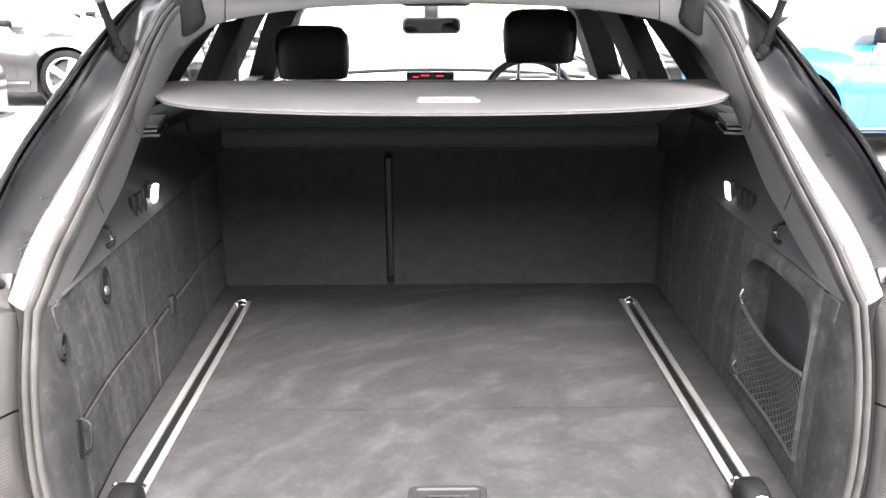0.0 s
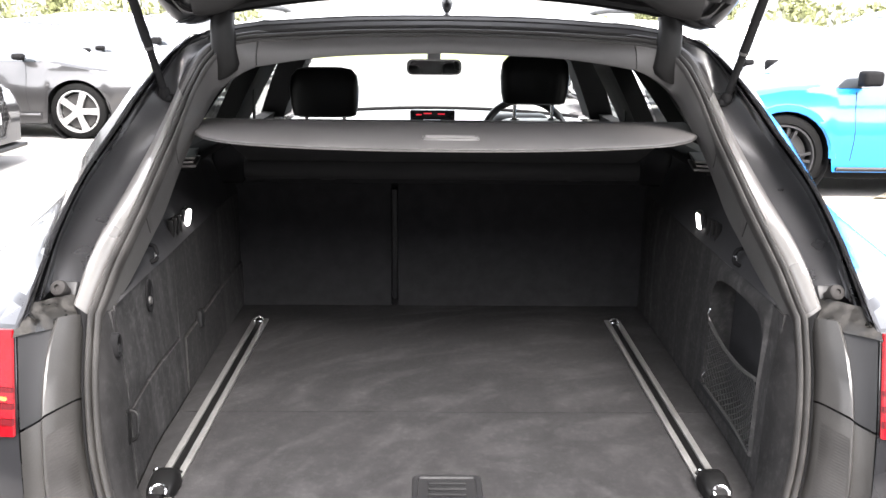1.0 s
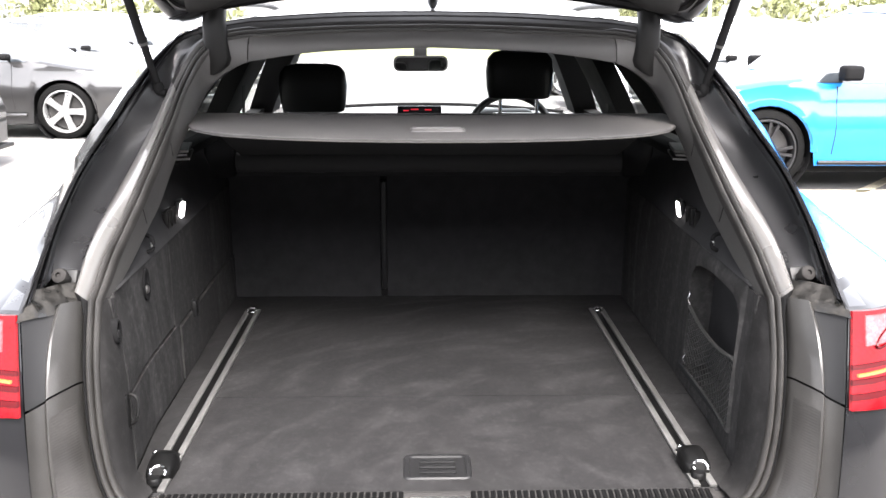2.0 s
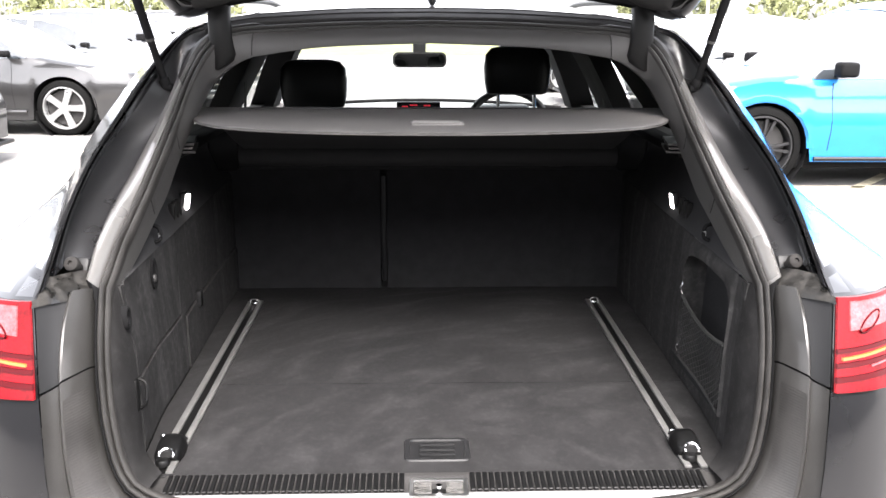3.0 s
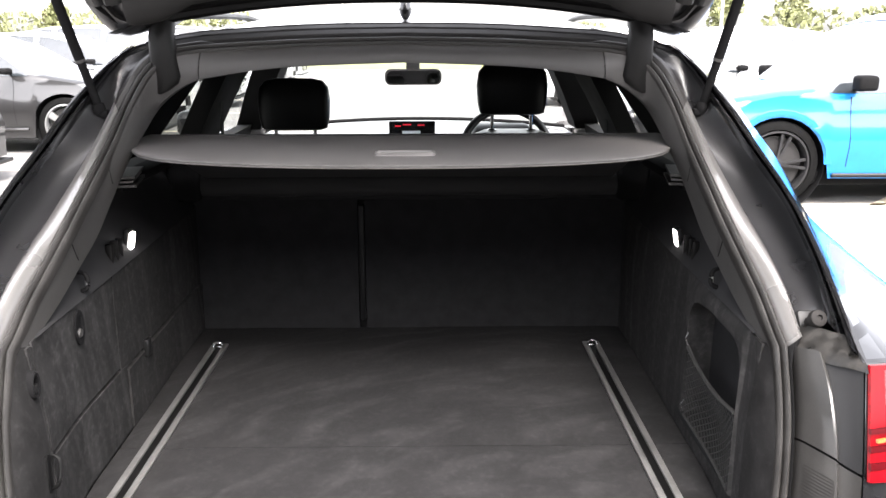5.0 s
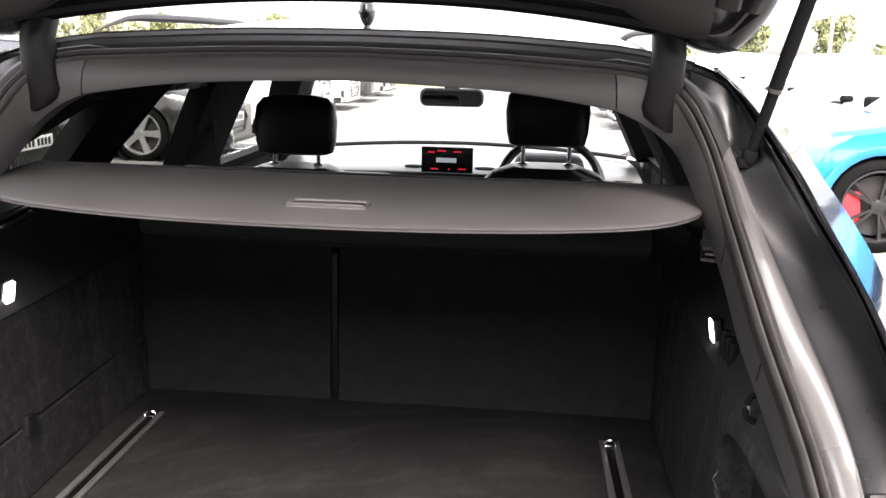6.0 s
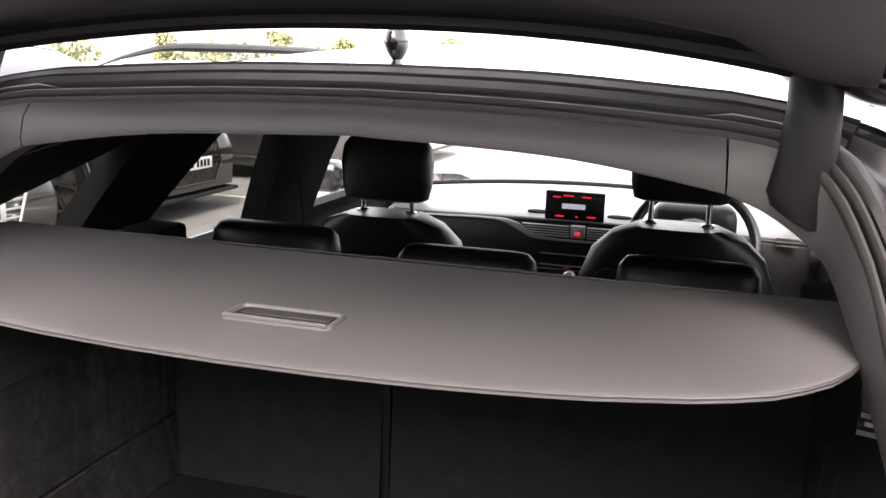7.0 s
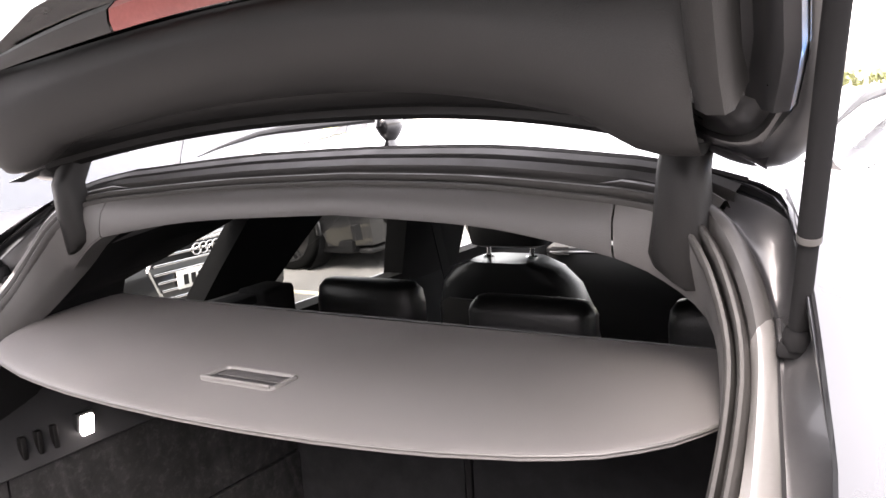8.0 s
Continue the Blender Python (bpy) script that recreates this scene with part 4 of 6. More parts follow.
# upper side panels: black plastic, leaning out to the window shelf, lamp, hook and grille slots
for sgn in (1, -1):
    bm = bmesh.new()
    rows = []
    for k in range(15):
        y = .118 + (1.12 - .118) * k / 14
        b = wall_x(y, .97)
        f = min(max((y - .12) / .33, 0), 1)
        f2 = min(max((y - .35) / .3, 0), 1)
        rows.append([(sgn * (b + .004), y, TOPZ - .002), (sgn * (b - .003), y, TOPZ + .003), (sgn * (b + .004 + .012 * f), y, .986 + .034 * min(1, 2 * f)), (sgn * (b + .014 + .03 * f), y, .989 + .101 * f), (sgn * (b + .03 + .02 * f), y, .992 + .143 * f), (sgn * (b + .03 + .06 * f2), y, .994 + .151 * f), (sgn * (b + .032 + .21 * f2), y, .985 + .115 * f)])
    loft(bm, rows)
    part("upper_side_panel", bm, M_UPPER, car, "black plastic upper side panel")
    bl = new("boot_lamp")
    bl.parent = car
    m4 = Matrix.Translation((sgn * .5865, .62, 1.022)) @ Matrix.Rotation(radians(-10 * sgn), 4, "Y")
    bm = bmesh.new()
    box(bm, -.008, .004, -.018, .018, -.023, .023, .004, 2, m4)
    part("housing", bm, M_BLACKPL, bl)
    bm = bmesh.new()
    box(bm, -.0105 if sgn > 0 else .0, .0 if sgn > 0 else .0105, -.012, .012, -.018, .018, .003, 2, m4)
    part("lens", bm, M_LED, bl, "lit white lamp lens")
    for k in range(3):
        bm = bmesh.new()
        yy = .50 + .028 * k
        box(bm, sgn * .578, sgn * .592, yy, yy + .010, 1.0, 1.042, .003)
        part("hook_rib", bm, M_ARM, car)
    bm = bmesh.new()
    yy = .33
    tube(bm, catmull([(sgn * .588, yy, 1.035), (sgn * .565, yy, 1.030), (sgn * .560, yy - .005, 1.008), (sgn * .572, yy - .006, 1.0)], 12), .0042, 8)
    part("side_hook", bm, M_PILLAR, car, "dark folding hook")
    bm = bmesh.new()
    box(bm, sgn * .560, sgn * .565, yy - .006, yy + .004, 1.002, 1.020, .002)
    part("hook_plate", bm, M_ALU, car, "bright hook face")
    # guide of the luggage cover: layered light clip on the shelf
    gd = new("cover_guide")
    gd.parent = car
    for k, (z0, z1, dx, m_) in enumerate(((1.148, 1.153, 0, M_TRIM), (1.157, 1.161, .006, M_LIPGREY), (1.165, 1.170, .002, M_TRIM))):
        bm = bmesh.new()
        outline(bm, [(sgn * (.535 + dx), .55, z0), (sgn * (.60), .53, z0), (sgn * (.64), .66, z0), (sgn * (.56 + dx), .68, z0)], (0, 0, z1 - z0))
        bevel_all(bm, .0015, 1)
        part("guide_layer", bm, m_, gd)
    bm = bmesh.new()
    box(bm, sgn * .565, sgn * .62, .56, 1.05, 1.135, 1.156, .006)
    part("guide_channel", bm, M_PILLAR, gd)

# rear seat backs seen from the boot, with the belt slot, and the roller cassette
for x0, x1 in ((-.60, -.145), (-.125, .60)):
    bm = bmesh.new()
    rows = []
    for k in range(9):
        f = k / 8
        z = .640 + (1.040 - .640) * f
        rows.append([(x0 + (x1 - x0) * j / 10, 1.118 + .02 * f + .004 * math.sin(math.pi * j / 10), z) for j in range(11)])
    loft(bm, rows)
    slab(bm, (0, .09, 0))
    bevel_all(bm, .010, 2, 60)
    part("rear_backrest", bm, M_SEATBACK, car, "dark carpeted back of the folding rear seat")
bm = bmesh.new()
box(bm, -.155, -.115, 1.15, 1.16, .64, 1.05)
box(bm, -.60, .60, 1.14, 1.21, .63, .66)
part("belt_slot", bm, M_PILLAR, car, "black slot between the seat backs")
bm = bmesh.new()
box(bm, -.143, -.127, 1.122, 1.150, .665, .992, .004)
part("belt_guide", bm, M_BLACKPL, car, "black belt guide")
cas = thing("roller_cassette", "black roller cassette of the luggage cover behind the rear seats", "luggage cover")
bm = bmesh.new()
tube(bm, [(-.54 + 1.08 * k / 10, 1.065, 1.060) for k in range(11)], .030, 12)
part("cassette_tube", bm, M_CLOTH, cas)
for x in (-.315, .365):
    bm = bmesh.new()
    tube(bm, [(x - .02, 1.065, 1.060), (x + .02, 1.065, 1.060)], .032, 12)
    part("cassette_band", bm, M_CLOTH, cas)
bm = bmesh.new()
box(bm, -.56, .56, 1.055, 1.12, 1.020, 1.050, .008)
part("cassette_shelf", bm, M_SEATBACK, cas)
# added black blocks that cover the window-lit ends of the side shelves
for sgn in (1, -1):
    bm = bmesh.new()
    box(bm, sgn * .540, sgn * .625, 1.030, 1.125, 1.020, 1.165, .012, 3)
    part("shelf_end_block", bm, M_PILLAR, cas, "black block added to hide the lit shelf end beside the cassette")

# ---- luggage cover, pulled out and raised ----
cover = thing("luggage_cover", "grey vinyl luggage cover pulled out, with a recessed grip", "luggage cover")
def cover_rear(x):
    return interp(abs(x), (0, .1, .2, .3, .4, .45, .48, .50, .515, .53, .54, .545), (.338, .340, .347, .361, .387, .412, .438, .461, .489, .522, .556, .60))
def cover_z(x, y):
    return 1.222 + .010 * (y - .31) / .4 + .004 * (abs(x) / .54) ** 2
cx = [.545 * math.sin(radians(90 * k / 18)) for k in range(-18, 19)]
bm = bmesh.new()
rows = []
for t, dz in ((0, -.003), (.006, -.001), (.018, .0), (.05, .001), (.25, .002), (.5, .002), (.75, .002), (1, .0)):
    rows.append([(x, cover_rear(x) + (.700 - cover_rear(x)) * t, cover_z(x, cover_rear(x) + (.70 - cover_rear(x)) * t) + dz) for x in cx])
loft(bm, rows)
slab(bm, (0, 0, -.0035))
part("board", bm, M_COVER, cover, "grey vinyl covered board")
bm = bmesh.new()
tube(bm, [(x, cover_rear(x) + .001, cover_z(x, cover_rear(x)) - .0025) for x in cx], .0018, 6)
part("piping", bm, M_TRIM, cover, "light edge piping")
bm = bmesh.new()
rows = []
for f in (0, .06, .15, .4, .7, 1):
    rows.append([(x * (.985 - .02 * f), .698 + (1.06 - .698) * f, 1.236 - (1.236 - 1.080) * f ** .9 - .004 * math.sin(math.pi * f)) for x in cx])
loft(bm, rows)
slab(bm, (0, 0, -.002))
part("roller_cloth", bm, M_CLOTH, cover, "black roller cloth")
gm = Matrix.Translation((.007, .447, cover_z(0, .447) + .0015))
bm = bmesh.new()
rows = [[gm @ Vector((x, y, z)) for x, y in o] for o, z in ((rounded(.116, .050, .010), .0), (rounded(.114, .048, .009), .0035), (rounded(.109, .043, .007), .0045), (rounded(.105, .039, .006), .0035), (rounded(.103, .037, .006), .0006))]
loft(bm, rows, wrap_cols=True)
part("grip_frame", bm, M_LIPGREY, cover, "grey plastic grip frame")
bm = bmesh.new()
outline(bm, [gm @ Vector((x, y, .0010)) for x, y in rounded(.105, .039, .007)], (0, 0, -.0008))
part("grip_recess", bm, M_BLACKPL, cover, "dark grip recess")
bm = bmesh.new()
box(bm, -.046, .048, -.004, .015, .001, .0026, .0008, 2, gm)
part("grip_flap", bm, M_DARKPL, cover, "dark grey grip flap")
bm = bmesh.new()
box(bm, -.054, .054, -.0245, -.0205, .001, .0065, .0018, 2, gm)
part("grip_lip", bm, M_LIPGREY, cover)

# ---- open tailgate ----
gate = new("tailgate")
gate.parent = car
gate["label"] = "open black tailgate with grey inner trim"
PHI = radians(62)
G_D = Vector((0, -math.cos(PHI), math.sin(PHI)))
G_N = Vector((0, -math.sin(PHI), -math.cos(PHI)))
BEND = radians(64)


def gate_pt(x, a, n):
    """x across, a along the gate from its hinge edge, n towards its inner side."""
    b = abs(x) / .5
    base = Vector((x, .672 - .075 * b ** 2, 1.507 - .042 * b ** 2.2))
    bend = max(0, a - .54)
    d = G_D * min(a, .54) + (G_D * math.cos(BEND) + G_N * math.sin(BEND)) * bend
    return base + d + G_N * n


def gate_w(a):
    return interp(a, (-.01, .02, .06, .12, .3, .55, .8, 1.17), (.50, .545, .578, .595, .61, .63, .63, .59))


def trim_low(x):
    """Where the inner trim ends towards the hinges: it dips to a lobe over each hinge arm."""
    b = abs(x) / .45
    dip = max(0, 1 - ((abs(x) - .465) / .062) ** 2) if abs(x) < .465 else 1
    return .066 - .005 * b * b - .022 * dip, .051 + .042 * b * b


def trim_high(x):
    b = abs(x) / .45
    return .180 - .024 * b * b, .042 + .034 * b * b


across = [math.sin(radians(90 * k / 16)) for k in range(-16, 17)]
# outer skin: roof spoiler, pillars beside the window, lower panel
def spoiler_w(a):
    return interp(a, (0, .05, .10, .13, .17, .20, .23, .25), (.545, .575, .59, .58, .54, .50, .42, .30))


for name, rows_an, width, lab in (("roof_spoiler", ((.016, .012), (.004, -.004), (.008, -.030), (.03, -.046), (.08, -.054), (.13, -.052), (.17, -.050), (.20, -.049), (.23, -.048), (.25, -.046)), spoiler_w, "glossy black roof spoiler"),
                                  ("gate_skin", ((.50, -.004), (.52, -.012), (.56, -.014), (.75, -.014), (.95, -.014), (1.13, -.010), (1.17, .02)), gate_w, "glossy black tailgate skin")):
    bm = bmesh.new()
    rows = []
    for a, n in rows_an:
        w = width(a)
        rows.append([gate_pt(w * u, a, n + .030 * abs(u) ** 10) for u in across])
    loft(bm, rows)
    slab(bm, G_N * .004)
    part(name, bm, M_PAINT, gate, lab)
for sgn in (1, -1):
    bm = bmesh.new()
    rows = []
    for a in np.linspace(.02, .55, 12):
        w = gate_w(a)
        rows.append([gate_pt(sgn * (w - d), a, n) for d, n in ((.0, .016), (.006, -.004), (.03, -.012), (.075, -.014))])
    loft(bm, rows)
    slab(bm, G_N * .004)
    part("gate_pillar", bm, M_PAINT, gate, "glossy black pillar beside the rear window")
# hinge-side edge: black sealing strip in two steps
bm = bmesh.new()
rows = []
for a, n in ((.016, -.004), (.006, .004), (.006, .014), (.016, .020), (.024, .016), (.034, .026), (.040, .036), (.052, .040), (.066, .038), (.08, .030)):
    rows.append([gate_pt((gate_w(.02) - .05) * u, a, n + .016 * abs(u) ** 3) for u in across])
loft(bm, rows)
part("gate_edge", bm, M_SLOT, gate, "black tailgate upper edge")
# side frames of the window
for sgn in (1, -1):
    bm = bmesh.new()
    rows = []
    for a in np.linspace(.07, .55, 18):
        w = gate_w(a)
        rows.append([gate_pt(sgn * (w - d), a, n) for d, n in ((.000, .014), (.004, .034), (.016, .042), (.026, .040), (.034, .026), (.044, .022), (.052, .030))])
    loft(bm, rows)
    part("gate_side_seal", bm, M_GUTTER, gate, "glossy tailgate side frame")
    bm = bmesh.new()
    rows = []
    for a in np.linspace(.085, .55, 16):
        w = gate_w(.12 + .8 * max(0, a - .12))
        rows.append([gate_pt(sgn * (w - d), a, n) for d, n in ((.052, .020), (.054, .070), (.060, .080), (.074, .084), (.086, .078), (.094, .050), (.096, .02))])
    loft(bm, rows)
    part("gate_side_trim", bm, M_GATEPL, gate, "dark grey tailgate side trim")
    # rounded glossy corner outside the hinge
    bm = bmesh.new()
    corner_path = catmull([(.470, .612, 1.476), (.492, .606, 1.456), (.522, .600, 1.4445), (.549, .595, 1.4425), (.572, .588, 1.4535), (.592, .576, 1.480), (.604, .557, 1.508), (.610, .530, 1.545), (.613, .495, 1.60)], 26)
    core = Vector((.488, .545, 1.530))
    rows = []
    for t, dy in ((.40, .050), (.15, .040), (.03, .022), (0, .006), (.02, -.008), (.08, -.020), (.18, -.026), (.30, -.022), (.36, -.010), (.46, -.020), (.70, -.030), (.85, -.010)):
        rows.append([Vector((sgn * q.x, q.y, q.z)) for q in (p.lerp(core + Vector((0, 0, max(0, p.z - 1.53))), t) + Vector((0, dy, 0)) for p in corner_path)])
    loft(bm, rows)
    part("gate_corner", bm, M_GUTTER, gate, "glossy black rounded tailgate corner")
# inner trim over the hinge end, bulging, with a chamfer along the window side
bm = bmesh.new()
rows = []
for t, n in ((-.05, -.030), (-.02, -.006), (.0, .0), (.05, .006), (.15, .011), (.35, .016), (.6, .015), (.80, .010), (.88, .005), (.97, -.012), (1.0, -.030)):
    row = []
    for u in across:
        x = .508 * u
        (a0, n0), (a1, n1) = trim_low(x), trim_high(x)
        f = min(max(t, 0), 1)
        a = a0 + (a1 - a0) * t + (.028 * abs(u) ** 3 * max(0, (t - .88) / .12))
        row.append(gate_pt(x, a, n0 + (n1 - n0) * f + n - .03 * abs(u) ** 14))
    rows.append(row)
loft(bm, rows)
part("gate_top_trim", bm, M_GATEPL, gate, "dark grey plastic tailgate trim")
# band with the high brake lamp, then the window
for x0, x1, m_, lab in ((-.46, -.262, M_TRIM, "grey band"), (-.258, .258, M_BRAKE, "red high-level brake lamp"), (.262, .46, M_TRIM, "grey band")):
    bm = bmesh.new()
    rows = []
    for t, n in ((0, -.026), (.1, -.014), (.5, -.016), (.9, -.024), (1, -.04)):
        row = []
        for k in range(13):
            x = x0 + (x1 - x0) * k / 12
            a1, n1 = trim_high(x)
            row.append(gate_pt(x, a1 + .006 + .018 * (abs(x) / .46) ** 3 + .036 * t * (1 - .6 * (abs(x) / .46) ** 4), n1 + n))
        rows.append(row)
    loft(bm, rows)
    part("brake_lamp" if m_ is M_BRAKE else "lamp_band", bm, m_, gate, lab)
bm = bmesh.new()
rows = []
for a in np.linspace(.12, .54, 9):
    rows.append([gate_pt((gate_w(a) - .05) * u, a, .012 + .010 * abs(u) ** 6) for u in across])
loft(bm, rows)
part("gate_window", bm, M_PRIV, gate, "tinted rear window").visible_shadow = False
bm = bmesh.new()
rows = []
for a, n in ((.53, .03), (.55, .07), (.70, .085), (.9, .08), (1.11, .06), (1.16, .02)):
    rows.append([gate_pt(.575 * u, a, n) for u in across])
loft(bm, rows)
part("gate_lower_trim", bm, M_GATEPL, gate, "dark grey lower tailgate trim")

# hinge arms and gas struts
for sgn in (1, -1):
    hinge = new("hinge_arm")
    hinge.parent = gate
    bm = bmesh.new()
    face = [(.449, 1.56), (.447, 1.44), (.443, 1.40), (.436, 1.365), (.440, 1.352), (.456, 1.340), (.474, 1.331), (.486, 1.329), (.493, 1.336), (.494, 1.352), (.494, 1.372), (.493, 1.44), (.492, 1.56)]
    def arm_y(z):
        return .583 - .010 * math.sin(math.pi * min(max((z - 1.33) / .18, 0), 1)) + .03 * max(0, z - 1.45) / .06
    fr = [Vector((sgn * x, arm_y(z) - .006, z)) for x, z in face]
    n = len(face)
    rows = []
    for k in range(7):
        L_, R_ = fr[k], fr[n - 1 - k]
        rows.append([L_ + Vector((0, .022, 0)), L_, L_.lerp(R_, .15) + Vector((0, -.010, 0)), L_.lerp(R_, .5) + Vector((0, -.014, 0)), L_.lerp(R_, .85) + Vector((0, -.010, 0)), R_, R_ + Vector((0, .022, 0))])
    loft(bm, rows)
    part("arm_cover", bm, M_ARM, hinge, "dark grey hinge cover")
    st = new("gas_strut")
    st.parent = gate
    lo, hi = Vector((sgn * .581, .516, 1.308)), Vector((sgn * .662, .343, 1.815))
    d = (hi - lo).normalized()
    bm = bmesh.new()
    tube(bm, [lo + d * .012, lo + d * .095], .0080, 14)
    part("lower_tube", bm, M_PILLAR, st)
    bm = bmesh.new()
    tube(bm, [lo + d * .094, lo + d * .100], .0098, 14)
    part("collar", bm, M_TRIM, st, "thin pale collar")
    bm = bmesh.new()
    tube(bm, [lo + d * .10, lo + d * .318, lo + d * .326, hi], [.0095, .0095, .0115, .0115], 14)
    part("upper_tube", bm, M_PILLAR, st)
    bm = bmesh.new()
    tube(bm, [lo + d * .306, lo + d * .320], .0125, 14)
    part("upper_collar", bm, M_TRIM, st, "pale collar")
    bm = bmesh.new()
    lathe(bm, ((0, -.012), (.009, -.010), (.012, 0), (.009, .010), (0, .012)), Matrix.Translation(lo), 14)
    box(bm, lo.x - .016, lo.x + .016, lo.y - .006, lo.y + .018, lo.z - .018, lo.z - .004, .004)
    part("ball_joint", bm, M_PILLAR, st)

# ---- cabin ----
bm = bmesh.new()
rows = []
for y, z, w in ((.63, 1.388, .46), (.9, 1.395, .56), (1.5, 1.405, .60), (2.0, 1.40, .60), (2.5, 1.365, .56)):
    rows.append([(w * math.sin(radians(90 * k / 6)), y, z - .05 * abs(math.sin(radians(90 * k / 6))) ** 4) for k in range(-6, 7)])
loft(bm, rows)
part("headlining", bm, M_LINING, car, "dark headlining")
bm = bmesh.new()
box(bm, -.80, .80, 1.2, 3.3, .28, .32, .01)
part("cabin_floor", bm, M_CLOTH, car, "black cabin carpet")


def front_seat(cx, lift):
    s = new("front_seat")
    s.parent = car
    s["label"] = "black leather front seat"
    bm = bmesh.new()
    rows = []
    prof = [(.42, .20), (.60, .235), (.80, .245), (.93, .235), (1.01, .205), (1.055, .160), (1.078, .10)]
    for z, w in prof:
        y = 1.845 - .30 * (1.0 - z) * -.55
        ring_ = []
        for k in range(20):
            a = 2 * math.pi * k / 20
            c, q = math.cos(a), math.sin(a)
            ring_.append((cx + w * math.copysign(abs(c) ** .5, c), y + .075 * math.copysign(abs(q) ** .6, q) + .02, z + lift))
        rows.append(ring_)
    g = loft(bm, rows, wrap_cols=True)
    cap(bm, g[-1])
    cap(bm, g[0])
    part("backrest", bm, M_LEATHER, s)
    bm = bmesh.new()
    rows = []
    for z, w in ((.62, .17), (.80, .19), (.955, .185), (.972, .16)):
        y = 1.782 - .30 * (1.0 - z) * -.55
        rows.append([(cx + w * t, y - .012 * (1 - t * t), z + lift) for t in (-1, -.6, -.2, .2, .6, 1)])
    loft(bm, rows)
    slab(bm, (0, -.012, 0))
    part("map_pocket", bm, M_DARKPL, s, "dark seat-back pocket")
    bm = bmesh.new()
    rows = []
    for z, w, d in ((0, .095, .035), (.006, .112, .046), (.04, .120, .052), (.10, .124, .052), (.145, .118, .047), (.168, .098, .038), (.176, .06, .02)):
        ring_ = []
        for k in range(24):
            a = 2 * math.pi * k / 24
            c, q = math.cos(a), math.sin(a)
            ring_.append((cx + w * math.copysign(abs(c) ** .45, c), 1.868 + d * math.copysign(abs(q) ** .55, q), 1.108 + lift * 1.9 + z))
        rows.append(ring_)
    g = loft(bm, rows, wrap_cols=True)
    cap(bm, g[-1])
    cap(bm, g[0])
    part("headrest", bm, M_LEATHER, s, "black leather headrest")
    for t in (-.068, .068):
        bm = bmesh.new()
        tube(bm, [(cx + t, 1.866, 1.07 + lift), (cx + t, 1.868, 1.115 + lift * 1.9)], .0065, 10)
        part("headrest_post", bm, M_CHROME, s, "chrome headrest post")
        bm = bmesh.new()
        lathe(bm, ((.016, 0), (.016, .006), (.009, .008), (.009, 0)), Matrix.Translation((cx + t, 1.866, 1.076 + lift)), 14)
        part("post_collar", bm, M_CHROME, s)
    bm = bmesh.new()
    box(bm, cx - .25, cx + .25, 1.86, 2.40, .42, .58, .05, 3)
    part("seat_cushion", bm, M_LEATHER, s)
    return s


front_seat(-.416, .003)
front_seat(.340, .030)

# rear bench: cushion and three low headrests
bench = new("rear_bench")
bench.parent = car
bench["label"] = "black leather rear bench"
bm = bmesh.new()
box(bm, -.64, .64, 1.20, 1.30, .50, 1.04, .03, 3)
part("bench_backrest", bm, M_LEATHER, bench)
bm = bmesh.new()
box(bm, -.64, .64, 1.24, 1.70, .42, .54, .05, 3)
part("bench_cushion", bm, M_LEATHER, bench)
for x0, x1, zt in ((-.522, -.262, 1.165), (-.140, .118, 1.150), (.255, .492, 1.165)):
    bm = bmesh.new()
    rows = []
    hw, c0 = (x1 - x0) / 2, (x0 + x1) / 2
    for z, w, d in ((1.03, .9, .035), (1.06, 1.0, .042), (1.12, 1.0, .042), (zt - .018, .97, .036), (zt - .004, .88, .024), (zt, .75, .01)):
        rows.append([(c0 + hw * w * math.copysign(abs(math.cos(2 * math.pi * k / 20)) ** .4, math.cos(2 * math.pi * k / 20)), 1.19 + d * math.copysign(abs(math.sin(2 * math.pi * k / 20)) ** .6, math.sin(2 * math.pi * k / 20)), z) for k in range(20)])
    g = loft(bm, rows, wrap_cols=True)
    cap(bm, g[-1])
    cap(bm, g[0])
    part("rear_headrest", bm, M_LEATHER, bench, "black leather rear headrest")

# belts on the middle pillars
for sgn in (1, -1):
    bm = bmesh.new()
    rows = [[(sgn * (.655 + .07 * f), 1.80 + .22 * f + d, 1.30 - .42 * f) for d in (0, .045)] for f in (0, .25, .5, .75, 1)]
    loft(bm, rows)
    slab(bm, (-sgn * .002, 0, 0))
    part("seat_belt", bm, M_PILLAR, car, "black seat belt")

# dashboard with bonnet-like top, wood-black fascia, chrome-framed vents, display and controls
dash = new("dashboard")
dash.parent = car
# the top carries the glare in its colour, the lip stays black
for name, prof, m_, lab in (("dash_top", ((3.38, .992, .74), (3.1, .985, .76), (2.88, .976, .76), (2.79, .968, .76), (2.73, .960, .76), (2.708, .954, .76)), M_DASH, "dark dashboard top with windscreen glare put into its pale grey colour"),
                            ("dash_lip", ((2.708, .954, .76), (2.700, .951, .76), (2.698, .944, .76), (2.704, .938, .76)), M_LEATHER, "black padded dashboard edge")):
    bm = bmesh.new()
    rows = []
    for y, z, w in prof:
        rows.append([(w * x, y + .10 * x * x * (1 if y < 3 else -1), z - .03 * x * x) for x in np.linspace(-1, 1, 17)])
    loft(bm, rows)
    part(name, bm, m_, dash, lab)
bm = bmesh.new()
rows = []
for y, z in ((2.704, .938), (2.70, .93), (2.695, .80), (2.72, .60), (2.70, .35)):
    rows.append([(.76 * x, y + .10 * x * x, z - .03 * x * x) for x in np.linspace(-1, 1, 17)])
loft(bm, rows)
